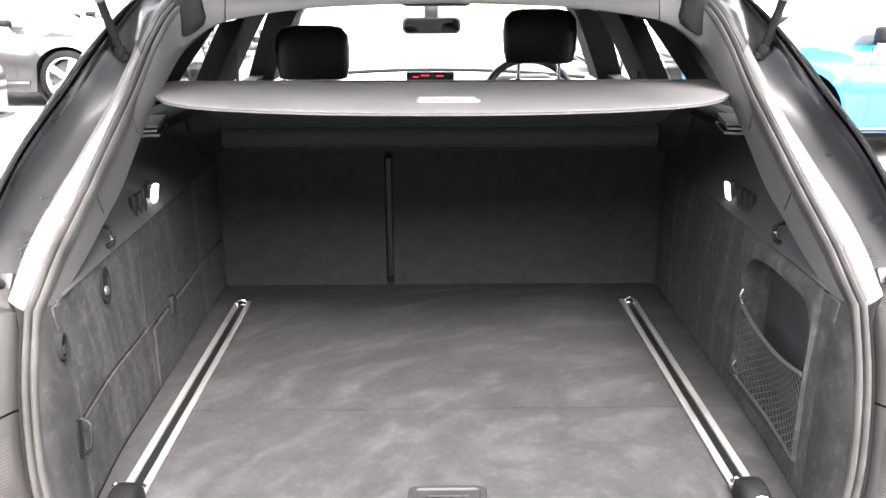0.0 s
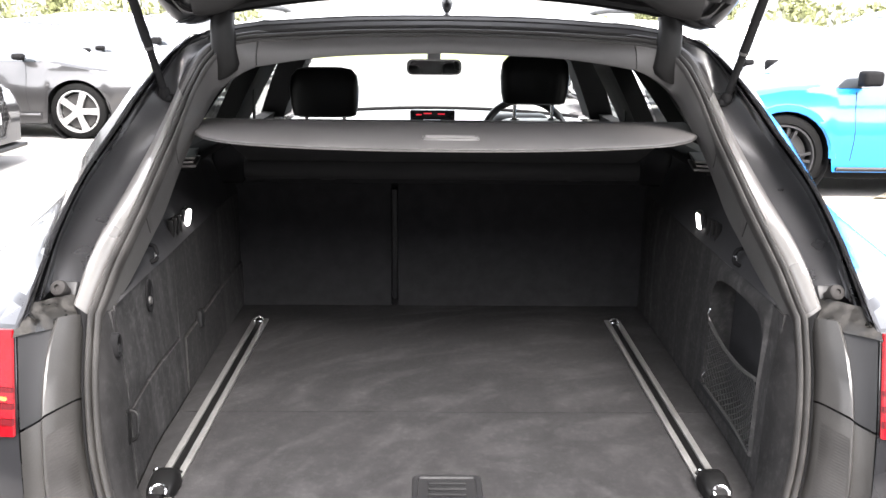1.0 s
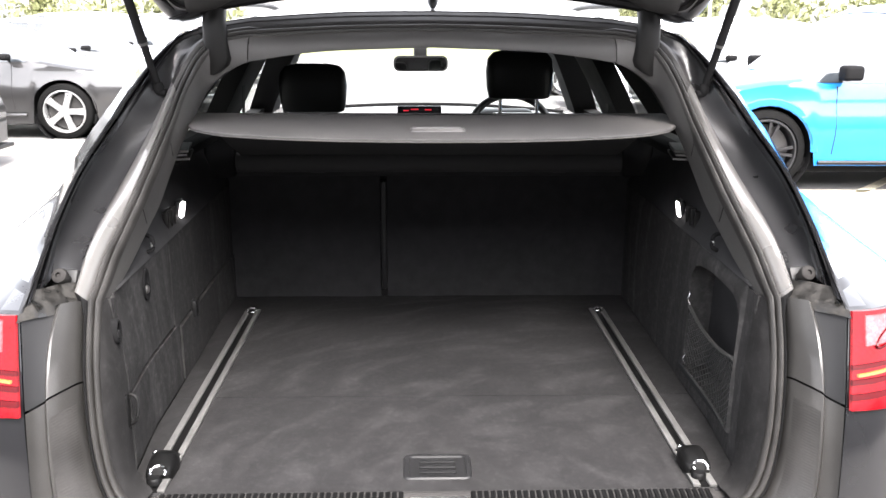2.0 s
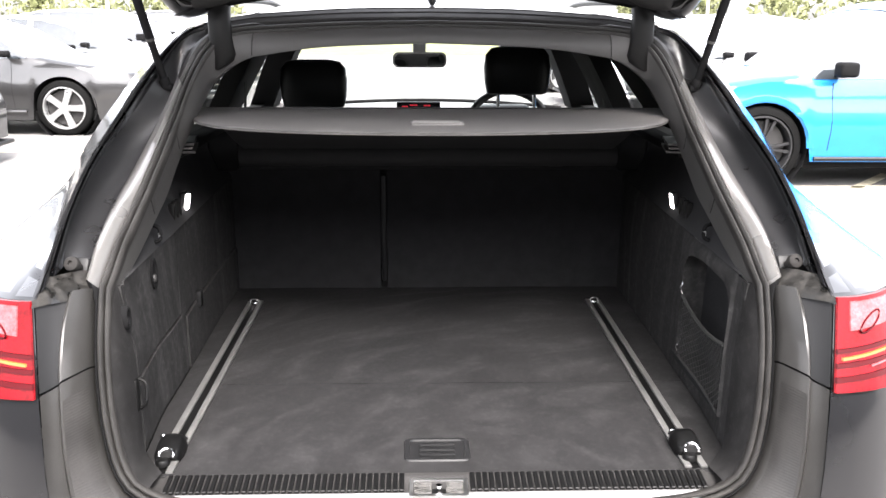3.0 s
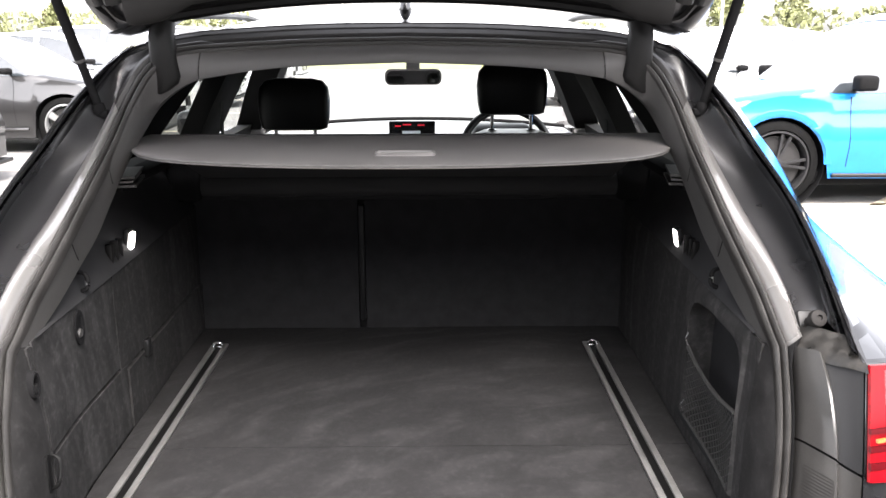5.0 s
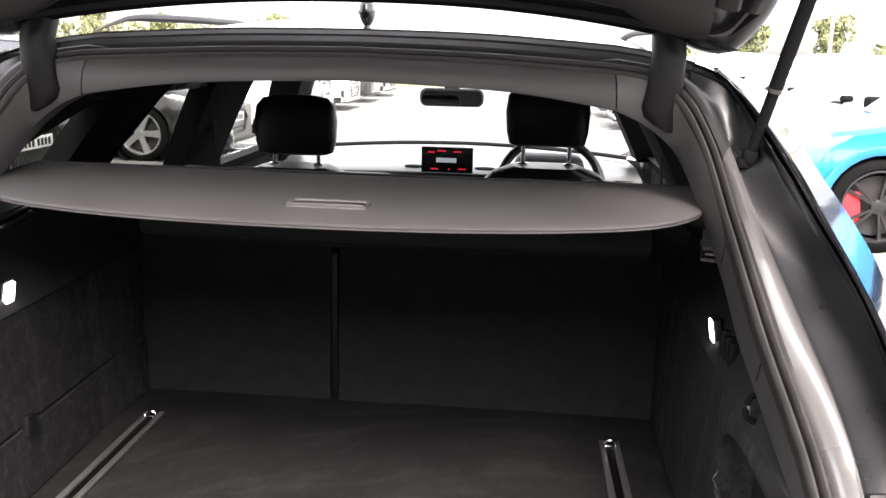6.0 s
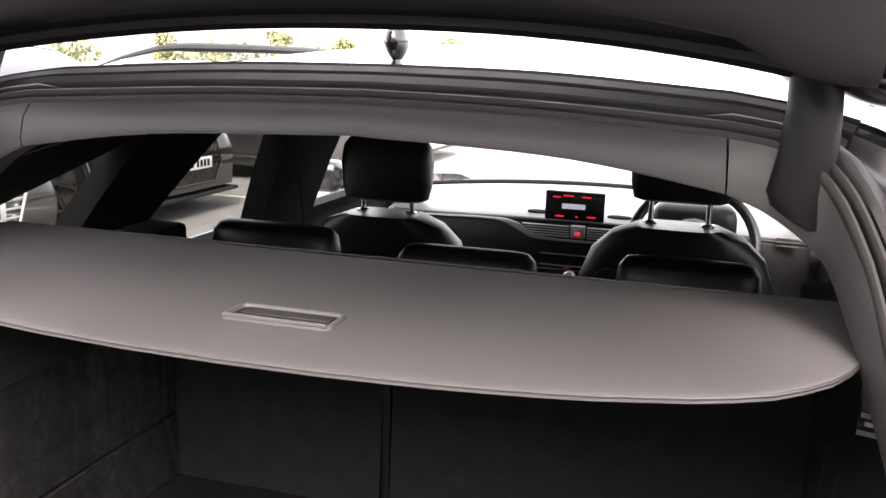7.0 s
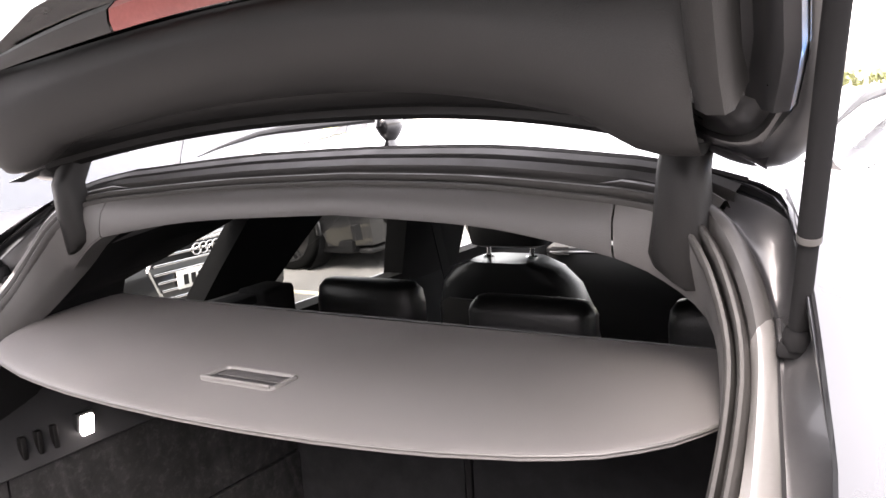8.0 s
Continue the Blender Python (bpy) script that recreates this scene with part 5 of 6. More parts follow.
part("dash_fascia", bm, M_SLOT, dash, "black fascia")
# silver sweep that runs round the middle vents
bm = bmesh.new()
rows = []
for p in catmull([(-.74, 2.79, .912), (-.50, 2.735, .930), (-.32, 2.702, .938), (-.25, 2.690, .930), (-.205, 2.684, .910), (-.17, 2.682, .892), (-.10, 2.682, .884), (.10, 2.682, .884), (.16, 2.684, .895), (.20, 2.688, .915)], 40):
    w = .004 + .007 * max(0, 1 - abs(p.x + .22) / .10)
    rows.append([p + Vector((a * w, b, c * w)) for a, b, c in ((-.4, .006, -1), (-.4, -.002, -1), (0, -.005, 0), (.4, -.002, 1), (.4, .006, 1))])
loft(bm, rows)
part("fascia_trim", bm, M_SILVER, dash, "silver fascia sweep")
for k in range(5):
    for a, b in ((-.175 - .008 * k, -.040), (.022, .155)):
        bm = bmesh.new()
        box(bm, a, b, 2.672, 2.690, .896 + .009 * k, .899 + .009 * k, .001, 1)
        part("vent_slat", bm, M_SILVER, dash, "silver vent slat")
for x0, x1 in ((-.205, -.130), (.080, .165)):
    bm = bmesh.new()
    outline(bm, [(x0 + (x1 - x0) * (.5 + .5 * math.cos(a)), 2.765 + .016 * math.sin(a), .9685 + .002 * math.sin(a)) for a in np.linspace(0, 2 * math.pi, 20)[:-1]], (0, 0, -.010))
    part("display_slot", bm, M_PILLAR, dash, "black slot beside the display")
bm = bmesh.new()
box(bm, -.034, .016, 2.664, 2.690, .896, .940, .004)
part("hazard_panel", bm, M_SILVER, dash, "silver panel between the vents")
bm = bmesh.new()
box(bm, -.018, .003, 2.660, 2.665, .905, .918, .002)
part("hazard_switch", bm, M_SCRRED, dash, "red hazard switch")
bm = bmesh.new()
box(bm, -.128, .078, 2.675, 2.69, .955, 1.058, .006)
part("display_panel", bm, M_SCREEN, dash, "black pop-up display")
bm = bmesh.new()
box(bm, -.068, .012, 2.6725, 2.674, .997, 1.015, .0)
box(bm, -.045, -.010, 2.6715, 2.674, 1.000, 1.012, .0)
part("display_picture", bm, M_SCRWHT, dash, "pale vehicle picture")
for a, b, z in ((-.065, -.03, 1.040), (.0, .03, 1.038), (-.10, -.075, 1.034), (-.09, -.06, .968), (-.02, -.012, .968), (.02, .05, .970)):
    bm = bmesh.new()
    box(bm, a, b, 2.672, 2.674, z, z + .005)
    part("display_bar", bm, M_SCRRED, dash, "red display bar")
for x, z, m_, rr in ((-.085, .742, M_BLUELED, .016), (-.072, .746, M_SCRRED, .012), (-.03, .755, M_ALU, .022), (.06, .757, M_SCRRED, .009)):
    bm = bmesh.new()
    lathe(bm, ((rr, 0), (rr, .018), (rr * .8, .022), (0, .022)), Matrix.Translation((x, 2.69, z)) @ Matrix.Rotation(radians(90), 4, "X"), 16)
    part("control_knob", bm, m_, dash)
for z in (.775, .79, .83):
    bm = bmesh.new()
    box(bm, -.14, .12, 2.682, 2.69, z, z + .003)
    part("control_strip", bm, M_ALU, dash)
bm = bmesh.new()
box(bm, -.045, -.03, 2.67, 2.685, .783, .790)
part("warning_light", bm, M_AMBER, dash)
bm = bmesh.new()
tube(bm, [(x, 3.33 - .10 * (x / .74) ** 2, 1.004 - .03 * (x / .74) ** 2) for x in np.linspace(-.74, .74, 15)], .009, 8)
part("windscreen_edge", bm, M_PILLAR, dash, "black edge below the windscreen")
for x in (-.68, .68):
    bm = bmesh.new()
    for k in range(3):
        box(bm, x - .036, x + .036, 2.752, 2.760, .910 + .013 * k, .914 + .013 * k, .001, 1)
    part("side_vent_slat", bm, M_DARKPL, dash)
sw = new("steering_wheel")
sw.parent = car
sm = Matrix.Translation((.375, 2.42, .955)) @ Matrix.Rotation(radians(66), 4, "X")
bm = bmesh.new()
tube(bm, [sm @ Vector((.185 * math.cos(radians(a)), .185 * math.sin(radians(a)), 0)) for a in range(0, 360, 10)], .016, 10, closed=True)
part("rim", bm, M_LEATHER, sw, "black leather steering wheel rim")
bm = bmesh.new()
lathe(bm, ((.0, .03), (.07, .025), (.085, 0), (.06, -.04)), sm, 20)
for a in (0, 180, 270):
    box(bm, .05, .18, -.02, .02, -.008, .008, .004, 1, sm @ Matrix.Rotation(radians(a), 4, "Z"))
part("hub", bm, M_BLACKPL, sw)
bm = bmesh.new()
box(bm, .24, .51, 2.60, 2.75, .93, 1.045, .04, 3)
part("instrument_hood", bm, M_BLACKPL, dash, "black instrument hood")
# interior mirror and its foot
im = new("interior_mirror")
im.parent = car
turn = Matrix.Translation((-.018, 2.735, 1.247)) @ Matrix.Rotation(radians(4), 4, "Z") @ Matrix.Rotation(radians(.5), 4, "X") @ Matrix.Translation((0, -2.735, -1.247))
im.matrix_world = turn
bm = bmesh.new()
outline(bm, [(x, 2.735, 1.247 + z) for x, z in rounded(.252, .070, .026)], (0, .03, 0))
bevel_all(bm, .004, 2)
part("mirror_shell", bm, M_BLACKPL, im, "black mirror shell")
bm = bmesh.new()
outline(bm, [(x, 2.7335, 1.247 + z) for x, z in rounded(.236, .056, .021)], (0, .001, 0))
part("mirror_glass", bm, M_MIRROR, im, "mirror glass")
bm = bmesh.new()
box(bm, -.03, .03, 2.74, 2.80, 1.27, 1.36, .012)
box(bm, -.14, .14, 2.46, 2.62, 1.335, 1.37, .02)
part("mirror_foot", bm, M_BLACKPL, im, "black sensor foot and roof console")
for sgn in (1, -1):
    bm = bmesh.new()
    box(bm, sgn * .16, sgn * .52, 2.42, 2.56, 1.345, 1.36, .008)
    part("sun_visor", bm, M_LINING, car, "dark folded sun visor")

# ---- the car park: ground, markings, parked cars, hedges, posts ----
M_ASPHALT = mat("pale_dry_asphalt", (0.16, 0.155, 0.15), 0.9, var=0.2, scale=1.3, bump=0.5, bscale=60)
M_LINE = mat("worn_parking_paint", (0.55, 0.5, 0.38), 0.8, var=0.3, scale=12)
M_GRASS = mat("dry_grass", (0.16, 0.17, 0.06), 0.95, var=0.4, scale=2)
M_LEAF = mat("hedge_leaves", (0.15, 0.16, 0.075), 0.7, var=0.45, scale=3)
M_BARK = mat("tree_bark", (0.10, 0.075, 0.055), 0.9, var=0.3, scale=12)
M_POST = mat("pale_galvanised_post", (0.5, 0.5, 0.5), 0.5, metal=0.4)
M_LIGHTRIM = mat("silver_wheel_paint", (0.42, 0.42, 0.42), 0.3, metal=0.7)
M_DARKRIM = mat("dark_wheel_paint", (0.022, 0.022, 0.023), 0.35, metal=0.3)
M_CALIPER = mat("red_caliper_paint", (0.6, 0.03, 0.04), 0.35)
M_HEADL = mat("headlamp_lens", (0.55, 0.58, 0.62), 0.08, metal=0.4, coat=1.0)


def paint(name, col, metal=0.3):
    return mat(name, col, 0.3, metal=metal, var=0.06, coat=1.0)


P_BLUE = paint("bright_blue_paint", (0.008, 0.185, 0.52), 0.25)
P_GREY = paint("dark_grey_paint", (0.028, 0.0275, 0.028), 0.4)
P_BLACK = paint("black_paint", (0.012, 0.012, 0.013))
P_WHITE = paint("white_paint", (0.78, 0.78, 0.78), 0.0)
P_SILVER = paint("silver_paint", (0.5, 0.5, 0.51), 0.7)

bm = bmesh.new()
n = 24
rows = [[(-400 + 800 * i / n, -300 + 800 * j / n, 0) for i in range(n + 1)] for j in range(n + 1)]
loft(bm, rows)
tagged(part("ground", bm, M_ASPHALT, None), "pale dry asphalt car park", "ground", kind="structure")
bm = bmesh.new()
rows = [[(x, y, .004 + .25 * (f > 0) * f) for x in np.linspace(-90, 90, 40)] for y, f in ((31, 0), (32, .2), (36, .6), (48, 1.6))]
loft(bm, rows)
tagged(part("grass_bank", bm, M_GRASS, None), "dry grass verge behind the car park", "grass", kind="structure")

# plain wall that closes the yard behind the camera
M_WALL = mat("dark_cladding", (0.16, 0.16, 0.16), 0.7, var=0.2, scale=.6)
bm = bmesh.new()
box(bm, -22, 22, -8.6, -8.2, 0, 5.0, .03)
tagged(part("wall_south", bm, M_WALL, None), "plain dark clad wall behind the car park", "wall", kind="structure")
for sgn, x0, x1 in ((-1, -8.6, -3.3), (1, 2.6, 8.0)):
    for k in range(11):
        y = 2.3 + 2.85 * k if sgn < 0 else 5.95 + 2.85 * (k - 1)
        if sgn < 0 and k > 2:
            y += .7
        bm = bmesh.new()
        box(bm, min(x0, x1), max(x0, x1), y - .05, y + .05, .0, .004)
        tagged(part("bay_line", bm, M_LINE, None), "worn pale parking bay line on asphalt", "road marking", "parking bay lines", kind="structure")

bm = bmesh.new()
box(bm, -1.2, 1.2, -.05, .05, .0, .004, 0, 2, Matrix.Translation((3.65, 5.72, 0)) @ Matrix.Rotation(radians(47), 4, "Z"))
tagged(part("bay_line", bm, M_LINE, None), "worn pale parking bay line on asphalt", "road marking", "parking bay lines", kind="structure")


def parked_car(label, at, heading, L, W, H, body_mat, rim_mat, rim_style, grille, suv=False, caliper=None, group="parked cars", plate_z=.495):
    """A parked car. Local frame: x along its length with the nose at 0, y across, z up."""
    root = thing("parked_car", label, "car", group)
    root.location = at
    root.rotation_euler = (0, 0, radians(heading))
    hw = W / 2
    rw = .36 if suv else .335
    ax = (.88, .88 + (2.68 if suv else 2.82))
    belt = .96 if not suv else .98
    hood = .89 if not suv else .95

    def top(u):
        return interp(u, (0, .05, .25, .9, 1.35, L - .5, L - .05, L), (.60, .72, hood - .12, hood - .01, belt - .01, belt + .02, belt - .10, belt - .22))

    def plan(u):
        d = abs(u - L / 2) / (L / 2)
        return hw * (1 - .20 * d ** 7 - .05 * d ** 2)

    def low(u):
        zb = .24 if suv else .19
        for a in ax:
            d = abs(u - a)
            if d < rw + .045:
                zb = max(zb, rw + math.sqrt((rw + .045) ** 2 - d * d))
        return zb

    us = sorted(set([0, .03, .08, .15, .25, .35] + [round(.42 + .06 * k, 3) for k in range(int((L - .45) / .06))] + [L - .1, L - .04, L]))
    bm = bmesh.new()
    rows = []
    for u in us:
        zb, zt, w = low(u), top(u), plan(u)
        sec = []
        for r in range(9):
            f = r / 8
            z = zb + (zt - zb) * f
            g = .93 + .07 * math.sin(math.pi * min(1, (z - .1) / .85)) + .012 * math.sin(z * 14)
            if f > .9:
                g -= .03
            sec.append((u, -w * g, z))
        crown = [(u, -w * .80, zt + .02), (u, -w * .4, zt + .035), (u, 0, zt + .04), (u, w * .4, zt + .035), (u, w * .80, zt + .02)]
        rows.append(sec + crown + [(p[0], -p[1], p[2]) for p in sec[::-1]])
    g = loft(bm, rows)
    cap(bm, g[0])
    cap(bm, g[-1])
    part("body", bm, body_mat, root)
    bm = bmesh.new()
    box(bm, .15, L - .15, -hw * .86, hw * .86, .17, .30, .02)
    part("underbody", bm, M_PILLAR, root, "black underbody")
    for a in ax:
        for s in (-1, 1):
            bm = bmesh.new()
            lathe(bm, ((rw + .05, -.26), (rw + .05, .0), (rw + .052, .0), (rw + .052, -.26)), Matrix.Translation((a, s * (plan(a) - .03), rw)) @ Matrix.Rotation(radians(-90 * s), 4, "X"), 28)
            part("wheel_arch_liner", bm, M_PILLAR, root)
    # cabin: glass, with roof and pillars laid over it
    tail = L - (.20 if suv else .55)
    ru, rz = (1.28, 1.75, 2.2, 2.8, 3.5, tail - .25, tail), (belt - .03, belt + (H - belt) * .62, H - .03, H, H - .03, H - (.12 if suv else .2), belt)

    def cab(u, f):
        zr = interp(u, ru, rz)
        zb = belt - .04
        w0 = plan(u) * .93
        z = zb + max(zr - zb, .005) * math.sin(f * math.pi / 2) ** .8 if f < 1 else zr
        w = w0 * (1 - .30 * min(1, (z - zb) / (H - zb)) ** 1.3)
        return w, z

    def cabin(name, u0, u1, f0, f1, grow, m_, lab="", over=False):
        bm = bmesh.new()
        rows = []
        for u in np.linspace(u0, u1, 26):
            sec = []
            for f in np.linspace(f0, f1, 7):
                w, z = cab(u, f)
                sec.append((u, -(w + grow), z + (grow if over else 0)))
            if over:
                w, z = cab(u, 1)
                sec += [(u, -w * .5, z + .025 + grow), (u, 0, z + .035 + grow), (u, w * .5, z + .025 + grow)]
                sec += [(p[0], -p[1], p[2]) for p in sec[6::-1]]
            rows.append(sec)
        loft(bm, rows)
        if not over:
            bm2 = bmesh.new()
            loft(bm2, [[(p[0], -p[1], p[2]) for p in sec] for sec in rows])
            part(name, bm2, m_, root, lab)
        return part(name, bm, m_, root, lab)

    cabin("cabin_glass", 1.28, tail, 0, 1, 0, M_CARGLASS, "dark car windows", over=True)
    cabin("roof", 2.05, tail - .35, .8, 1, .006, body_mat, "", over=True)
    for u0, u1 in ((2.35, 2.43), (3.25, 3.35)):
        if u1 < tail - .4:
            cabin("pillar", u0, u1, 0, .9, .006, body_mat)
    cabin("roof_pillar", tail - .55, tail - .25, 0, .9, .006, body_mat)
    for s in (-1, 1):
        for a in ax:
            wl = wheel_parts(root, (0, 0, 0), 1, rw, rim_mat, rim_style, .22, caliper)
            wl.matrix_local = Matrix.Translation((a, s * (plan(a) - .02), rw)) @ Matrix.Rotation(radians(90 * s), 4, "Z")
        bm = bmesh.new()
        box(bm, 1.40, 1.56 if suv else 1.52, s * (hw + .02), s * (hw + .17), belt - .01, belt + (.11 if suv else .06), .03, 3)
        box(bm, 1.46, 1.51, s * (hw - .08), s * (hw + .05), belt - .02, belt + .01, .01)
        part("door_mirror", bm, M_PILLAR, root, "black door mirror")
        # headlamp
        bm = bmesh.new()
        rows = []
        for f in np.linspace(0, 1, 8):
            u = .05 + .42 * f ** 1.6
            y = s * (plan(0) * .56 + (plan(u) * .985 - plan(0) * .56) * f ** .7)
            zt_ = top(max(u, .06)) - .02
            rows.append([(u - .018, y, zt_ - .11 + .05 * f), (u - .03, y, zt_ - .06 + .02 * f), (u - .012, y, zt_ - .01)])
        loft(bm, rows)
        part("headlamp", bm, M_HEADL, root, "clear headlamp")
        bm = bmesh.new()
        tube(bm, [(u, s * (plan(u) * .985 + .004), .30 if not suv else .27) for u in np.linspace(ax[0] + rw + .1, ax[1] - rw - .1, 8)], .02, 6)
        part("side_skirt", bm, M_BLACKPL if suv else body_mat, root)
        if suv:
            for a in ax:
                bm = bmesh.new()
                rows = []
                for k in range(15):
                    t = math.pi * k / 14
                    rows.append([(a + (rw + q) * math.cos(t), s * (plan(a) * .99 + o), rw + (rw + q) * math.sin(t)) for q, o in ((.03, .004), (.045, .014), (.085, .012), (.095, .0))])
                loft(bm, rows)
                part("arch_lip", bm, body_mat, root)
        for u0 in (1.45, 2.42):
            bm = bmesh.new()
            rows = []
            for z in np.linspace(.34, belt - .07, 8):
                q = plan(u0) * (.93 + .07 * math.sin(math.pi * min(1, (z - .1) / .85)) + .012 * math.sin(z * 14)) + .002
                rows.append([(u0, s * q, z), (u0 + .007, s * q, z)])
            loft(bm, rows)
            slab(bm, (0, -s * .01, 0))
            part("door_gap", bm, M_BLACKPL, root)
    # front: grille, plate, badge
    gz0, gz1, gw = plate_z - .195, (.70 if not suv else .80) + plate_z - .495 - (.055 if grille == "slats" and suv else 0), .46
    gr = new("grille")
    gr.parent = root
    fx = -.012
    vz = gz0 + (.29 if grille == "slats" and suv else .16)
    bm = bmesh.new()
    shape = [(-gw * .72, gz0), (gw * .72, gz0), (gw, vz), (gw * .80, gz1), (-gw * .80, gz1), (-gw, vz)]
    outline(bm, [(fx + .02, y, z) for y, z in shape], (.06, 0, 0))
    part("grille_back", bm, M_BLACKPL, gr, "black grille backing")
    bm = bmesh.new()
    tube(bm, [(fx + .004 + .015 * (z > .6), y, z) for y, z in shape], .016, 8, closed=True)
    part("grille_frame", bm, M_CHROME if grille == "slats" else M_DARKPL, gr, "chrome grille frame" if grille == "slats" else "dark grille frame")
    if grille == "slats":
        for k in range(8):
            z = gz0 + .04 + (gz1 - gz0 - .06) * k / 7
            w = interp(z, (gz0, vz, gz1), (gw * .72, gw, gw * .80)) - .02
            bm = bmesh.new()
            box(bm, fx - .004, fx + .018, -w, w, z - .009, z + .009, .004, 2)
            part("grille_slat", bm, M_CHROME, gr, "chrome slat")
    elif grille == "honeycomb":
        bm = bmesh.new()
        s_ = .032
        for i in range(-15, 16):
            for j in range(0, 10):
                y = i * s_ * 1.732 + (s_ * .866 if j % 2 else 0)
                z = gz0 + .03 + j * s_ * 1.5
                if z > gz1 - .02 or abs(y) > interp(z, (gz0, gz0 + .16, gz1), (gw * .72, gw, gw * .86)) - .03:
                    continue
                pts = [(fx + .004, y + s_ * .98 * math.sin(radians(60 * k)), z + s_ * .98 * math.cos(radians(60 * k))) for k in range(6)]
                tube(bm, pts, .0045, 4, closed=True)
        part("honeycomb", bm, M_CHROME if body_mat is not P_BLACK else M_DARKPL, gr, "honeycomb bars")
    else:
        for k in range(5):
            z = gz0 + .06 + (gz1 - gz0 - .1) * k / 4
            bm = bmesh.new()
            box(bm, fx, fx + .018, -gw * .8, gw * .8, z - .008, z + .008, .003, 1)
            part("grille_slat", bm, M_BLACKPL, gr, "dark slat")
    bm = bmesh.new()
    box(bm, fx - .016, fx + .002, -.26, .26, plate_z - .055, plate_z + .055, .004, 2)
    plate = part("number_plate", bm, M_PLATE, root, "white number plate")
    for k in range(7):
        y = -.21 + .06 * k + (.03 if k > 3 else 0)
        bm = bmesh.new()
        box(bm, fx - .019, fx - .0155, y, y + .038, plate_z - .033, plate_z + .033, .0)
        part("plate_bar", bm, M_BLACKPL, plate, "dark plain bar")
    bm = bmesh.new()
    for k in range(4):
        tube(bm, [(fx - .012, -.084 + .056 * k + .036 * math.cos(radians(a)), gz1 - .075 + .036 * math.sin(radians(a))) for a in range(0, 360, 24)], .006, 6, closed=True)
    part("front_badge", bm, M_CHROME, gr, "plain chrome badge")
    for s in (-1, 1):
        bm = bmesh.new()
        outline(bm, [(.035 + .10 * (abs(y) - .50) * 2, s * y, z) for y, z in ((.52, .28), (.80, .30), (.82, .44), (.56, .50))], (.04, 0, 0))
        part("air_intake", bm, M_BLACKPL, root, "black air intake")
    bm = bmesh.new()
    box(bm, -.03, .12, -hw * .80, hw * .80, .17, .21, .012, 2)
    part("front_splitter", bm, M_BLACKPL, root, "black front splitter")
    return root


parked_car("black SUV with a chrome slatted grille, parked beside the estate", (-3.6, 3.58, 0), 180, 4.75, 1.90, 1.62, P_BLACK, M_LIGHTRIM, "five", "slats", suv=True, plate_z=.53)
parked_car("black SUV with a honeycomb grille, parked in the row", (-4.18, 6.80, 0), 180, 4.5, 1.86, 1.60, P_BLACK, M_DARKRIM, "ten", "honeycomb", suv=True)
parked_car("dark grey coupe with silver five-spoke wheels", (-3.42, 10.12, 0), 180, 4.7, 1.84, 1.40, P_GREY, M_LIGHTRIM, "five", "plain")
for k, (m_, suv, lab) in enumerate(((P_WHITE, False, "white hatchback in the far parking row"), (P_SILVER, True, "silver SUV in the far parking row"), (P_WHITE, False, "white saloon in the far parking row"),
                                    (P_GREY, True, "grey SUV in the far parking row"), (P_SILVER, False, "silver saloon in the far parking row"))):
    parked_car(lab, (-3.6, 13.2 + 2.85 * k, 0), 180, 4.5, 1.84, 1.50 if suv else 1.38, m_, M_LIGHTRIM, "five", "slats" if k % 2 else "plain", suv=suv)
parked_car("bright blue SUV with black wheels and red brake calipers", (2.05, 6.76, 0), 0, 4.5, 1.85, 1.58, P_BLUE, M_DARKRIM, "ten", "honeycomb", suv=True, caliper=M_CALIPER)
for k, (m_, suv, lab) in enumerate(((P_SILVER, False, "silver saloon behind the blue SUV"), (P_WHITE, True, "white SUV in the row of parked cars"), (P_WHITE, False, "white saloon in the row of parked cars"), (P_SILVER, True, "silver SUV at the end of the row"))):
    parked_car(lab, (2.45 - .5 * (k > 1), 10.6 + 2.85 * k, 0), 0, 4.6, 1.84, 1.46 if suv else 1.36, m_, M_LIGHTRIM, "five", "plain", suv=suv)


# hedge and trees: clumps of small leaves
def leaf_cloud(rng, centre, radii, count, size):
    vs, fs = [], []
    for _ in range(count):
        d = Vector((rng.gauss(0, 1), rng.gauss(0, 1), rng.gauss(0, 1))).normalized()
        r = rng.uniform(.55, 1.0) ** .5
        p = Vector(centre) + Vector((d.x * radii[0] * r, d.y * radii[1] * r, d.z * radii[2] * r))
        q = Euler((rng.uniform(0, 6.28), rng.uniform(0, 6.28), rng.uniform(0, 6.28))).to_matrix()
        s = size * rng.uniform(.6, 1.4)
        b = len(vs)
        vs += [p + q @ Vector(v) * s for v in ((-.5, -.25, 0), (.5, -.25, .1), (.5, .25, 0), (-.5, .25, -.1))]
        fs.append((b, b + 1, b + 2, b + 3))
    return vs, fs


def leaf_mesh(name, clouds, parent):
    vs, fs = [], []
    for v, f in clouds:
        b = len(vs)
        vs += v
        fs += [tuple(i + b for i in q) for q in f]
    me = bpy.data.meshes.new(name)
    me.from_pydata([tuple(v) for v in vs], [], fs)
    me.materials.append(M_LEAF)
    ob = new(name, me)
    ob.parent = parent
    return ob


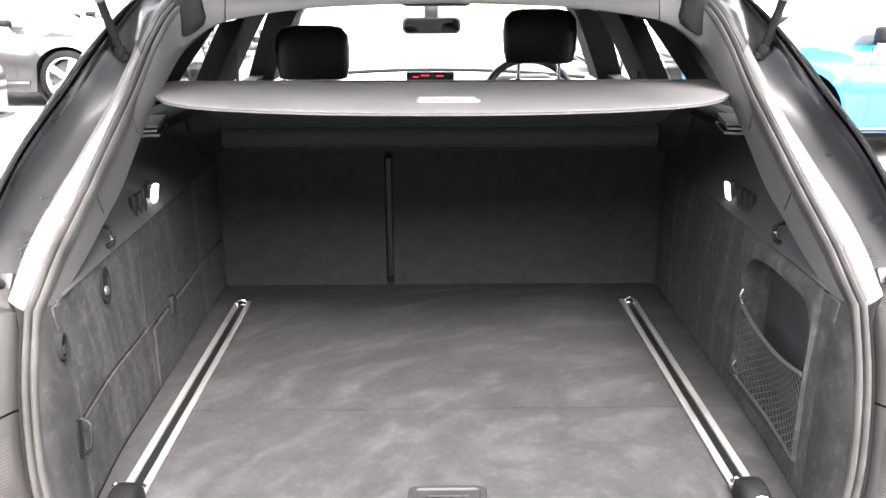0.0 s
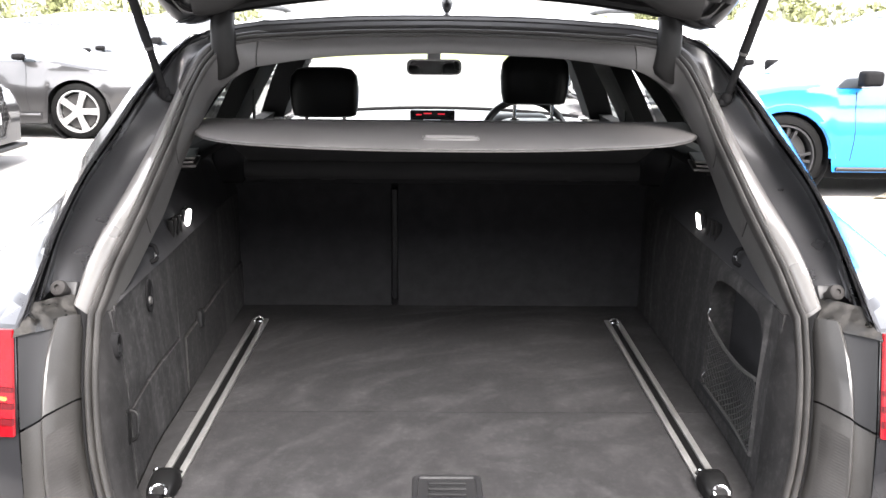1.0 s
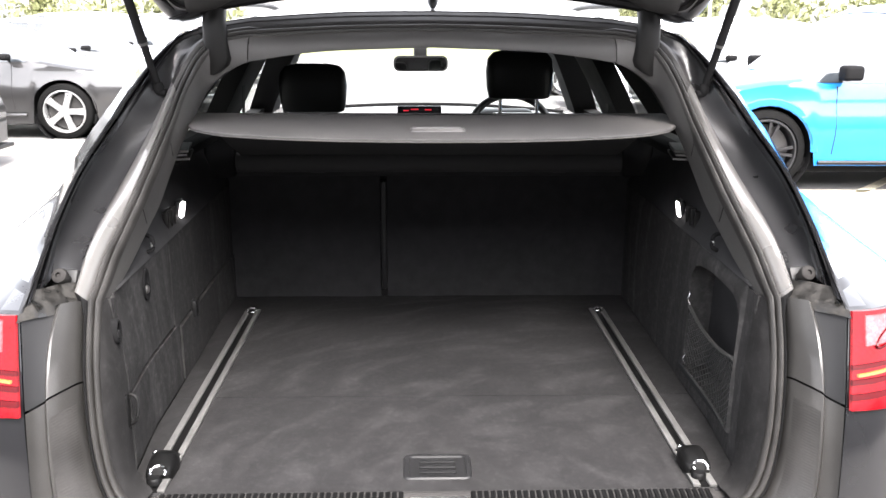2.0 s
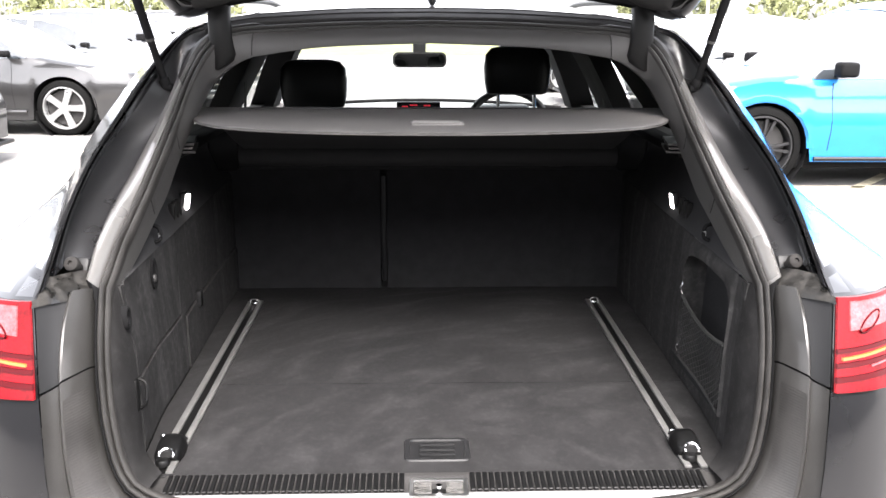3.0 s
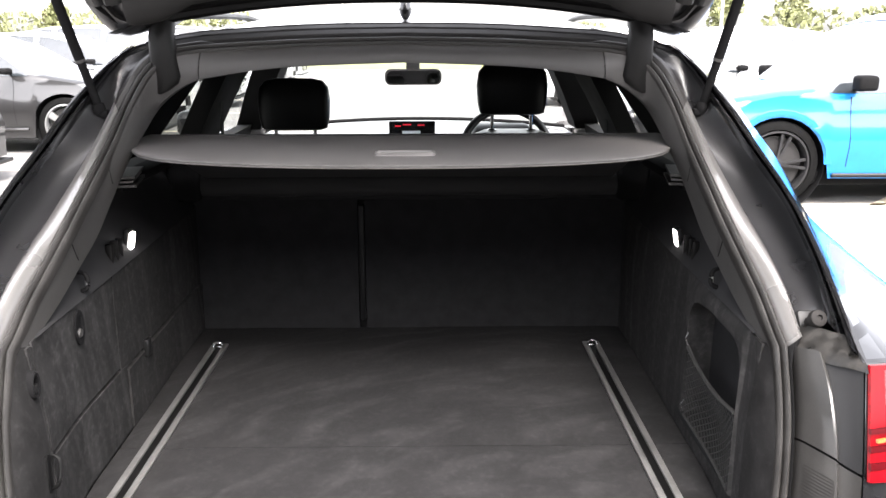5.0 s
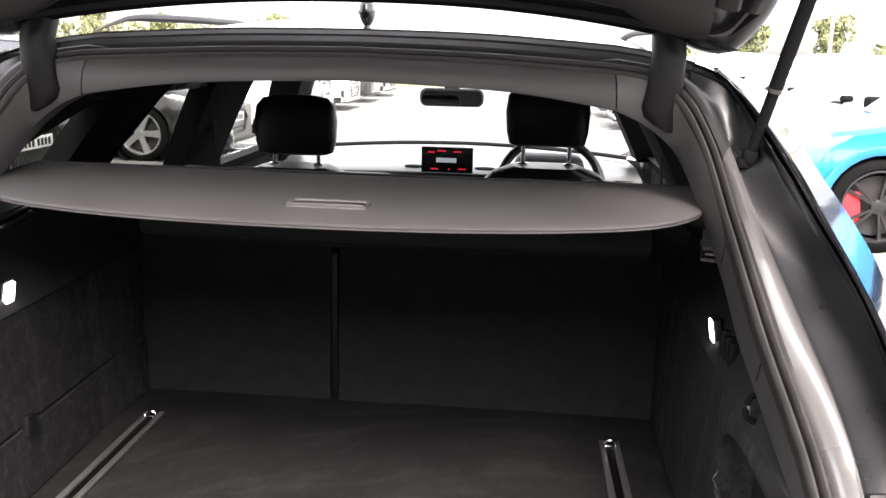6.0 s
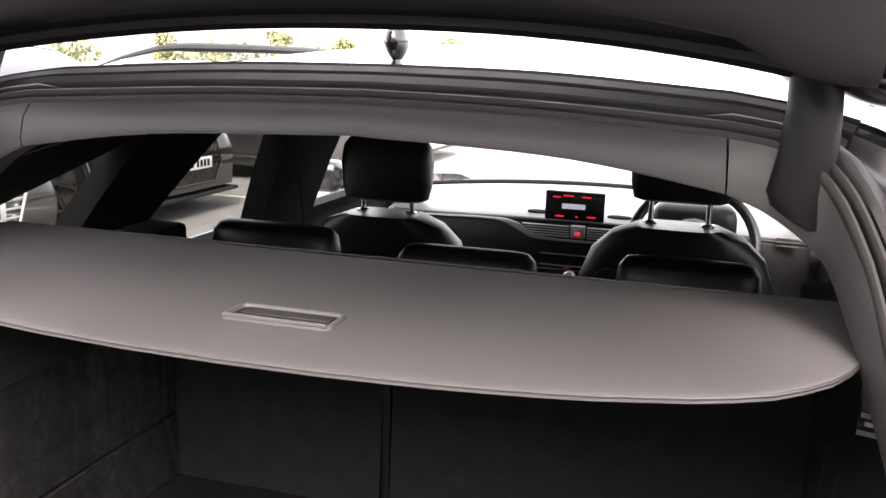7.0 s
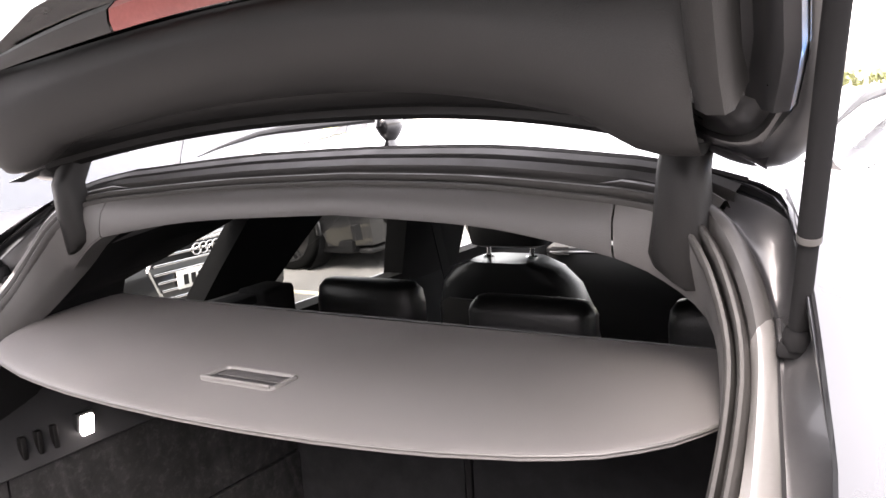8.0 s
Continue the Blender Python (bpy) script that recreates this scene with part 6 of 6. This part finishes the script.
rng = random.Random(5)
clouds = []
for k in range(120):
    x = -84 + 1.4 * k + rng.uniform(-.6, .6)
    h = rng.uniform(.28, .5) + (.42 if x < -11 or x > 12 else 0)
    if noise.noise(Vector((x * .11, 3.7, 0))) < -.12:
        continue
    clouds.append(leaf_cloud(rng, (x, 50 + rng.uniform(-1, 1), h + .9), (1.3, 1.1, h), 120, .30))
tagged(leaf_mesh("hedge", clouds, None), "olive green hedge along the car park edge", "hedge", kind="stuff")
for x, y, h in ((-34, 50, 2.5), (-27, 53, 2.8), (-21, 49, 2.4), (-15.5, 54, 2.7), (13.5, 53, 2.8), (17, 50, 3.2), (22, 52, 3.6), (27, 49, 3.1), (34, 52, 3.6)):
    t = thing("tree", "green leafy tree behind the hedge", "tree", "trees behind the car park")
    t.location = (x, y, .45)
    bm = bmesh.new()
    tube(bm, [(0, 0, -.5), (.05, .03, h * .3), (.0, .1, h * .6), (.1, 0, h * .85)], [.16, .13, .09, .03], 8)
    for k in range(6):
        a = rng.uniform(0, 6.28)
        z0 = h * rng.uniform(.35, .6)
        tube(bm, [(0, 0, z0), (math.cos(a) * h * .12, math.sin(a) * h * .12, z0 + h * .12), (math.cos(a) * h * .25, math.sin(a) * h * .25, z0 + h * .2)], [.06, .045, .02], 6)
    part("trunk", bm, M_BARK, t)
    cl = []
    for k in range(15):
        a, r = rng.uniform(0, 6.28), rng.uniform(.05, .28) * h
        cl.append(leaf_cloud(rng, (math.cos(a) * r, math.sin(a) * r, h * rng.uniform(.4, .95)), (h * .16, h * .16, h * .13), 70, .22))
    leaf_mesh("crown", cl, t)
for x, y in ((-15.5, 44), (-4.5, 46), (15, 44), (26, 46)):
    p = thing("lamp_post", "pale galvanised lamp post", "lamp post", "car park lamp posts")
    p.location = (x, y, .5)
    bm = bmesh.new()
    tube(bm, [(0, 0, -.5), (0, 0, 4), (0, 0, 8)], [.09, .075, .05], 10)
    part("pole", bm, M_POST, p)
    bm = bmesh.new()
    box(bm, -.12, .12, -.6, .05, 7.95, 8.05, .03)
    part("lamp_head", bm, M_POST, p)
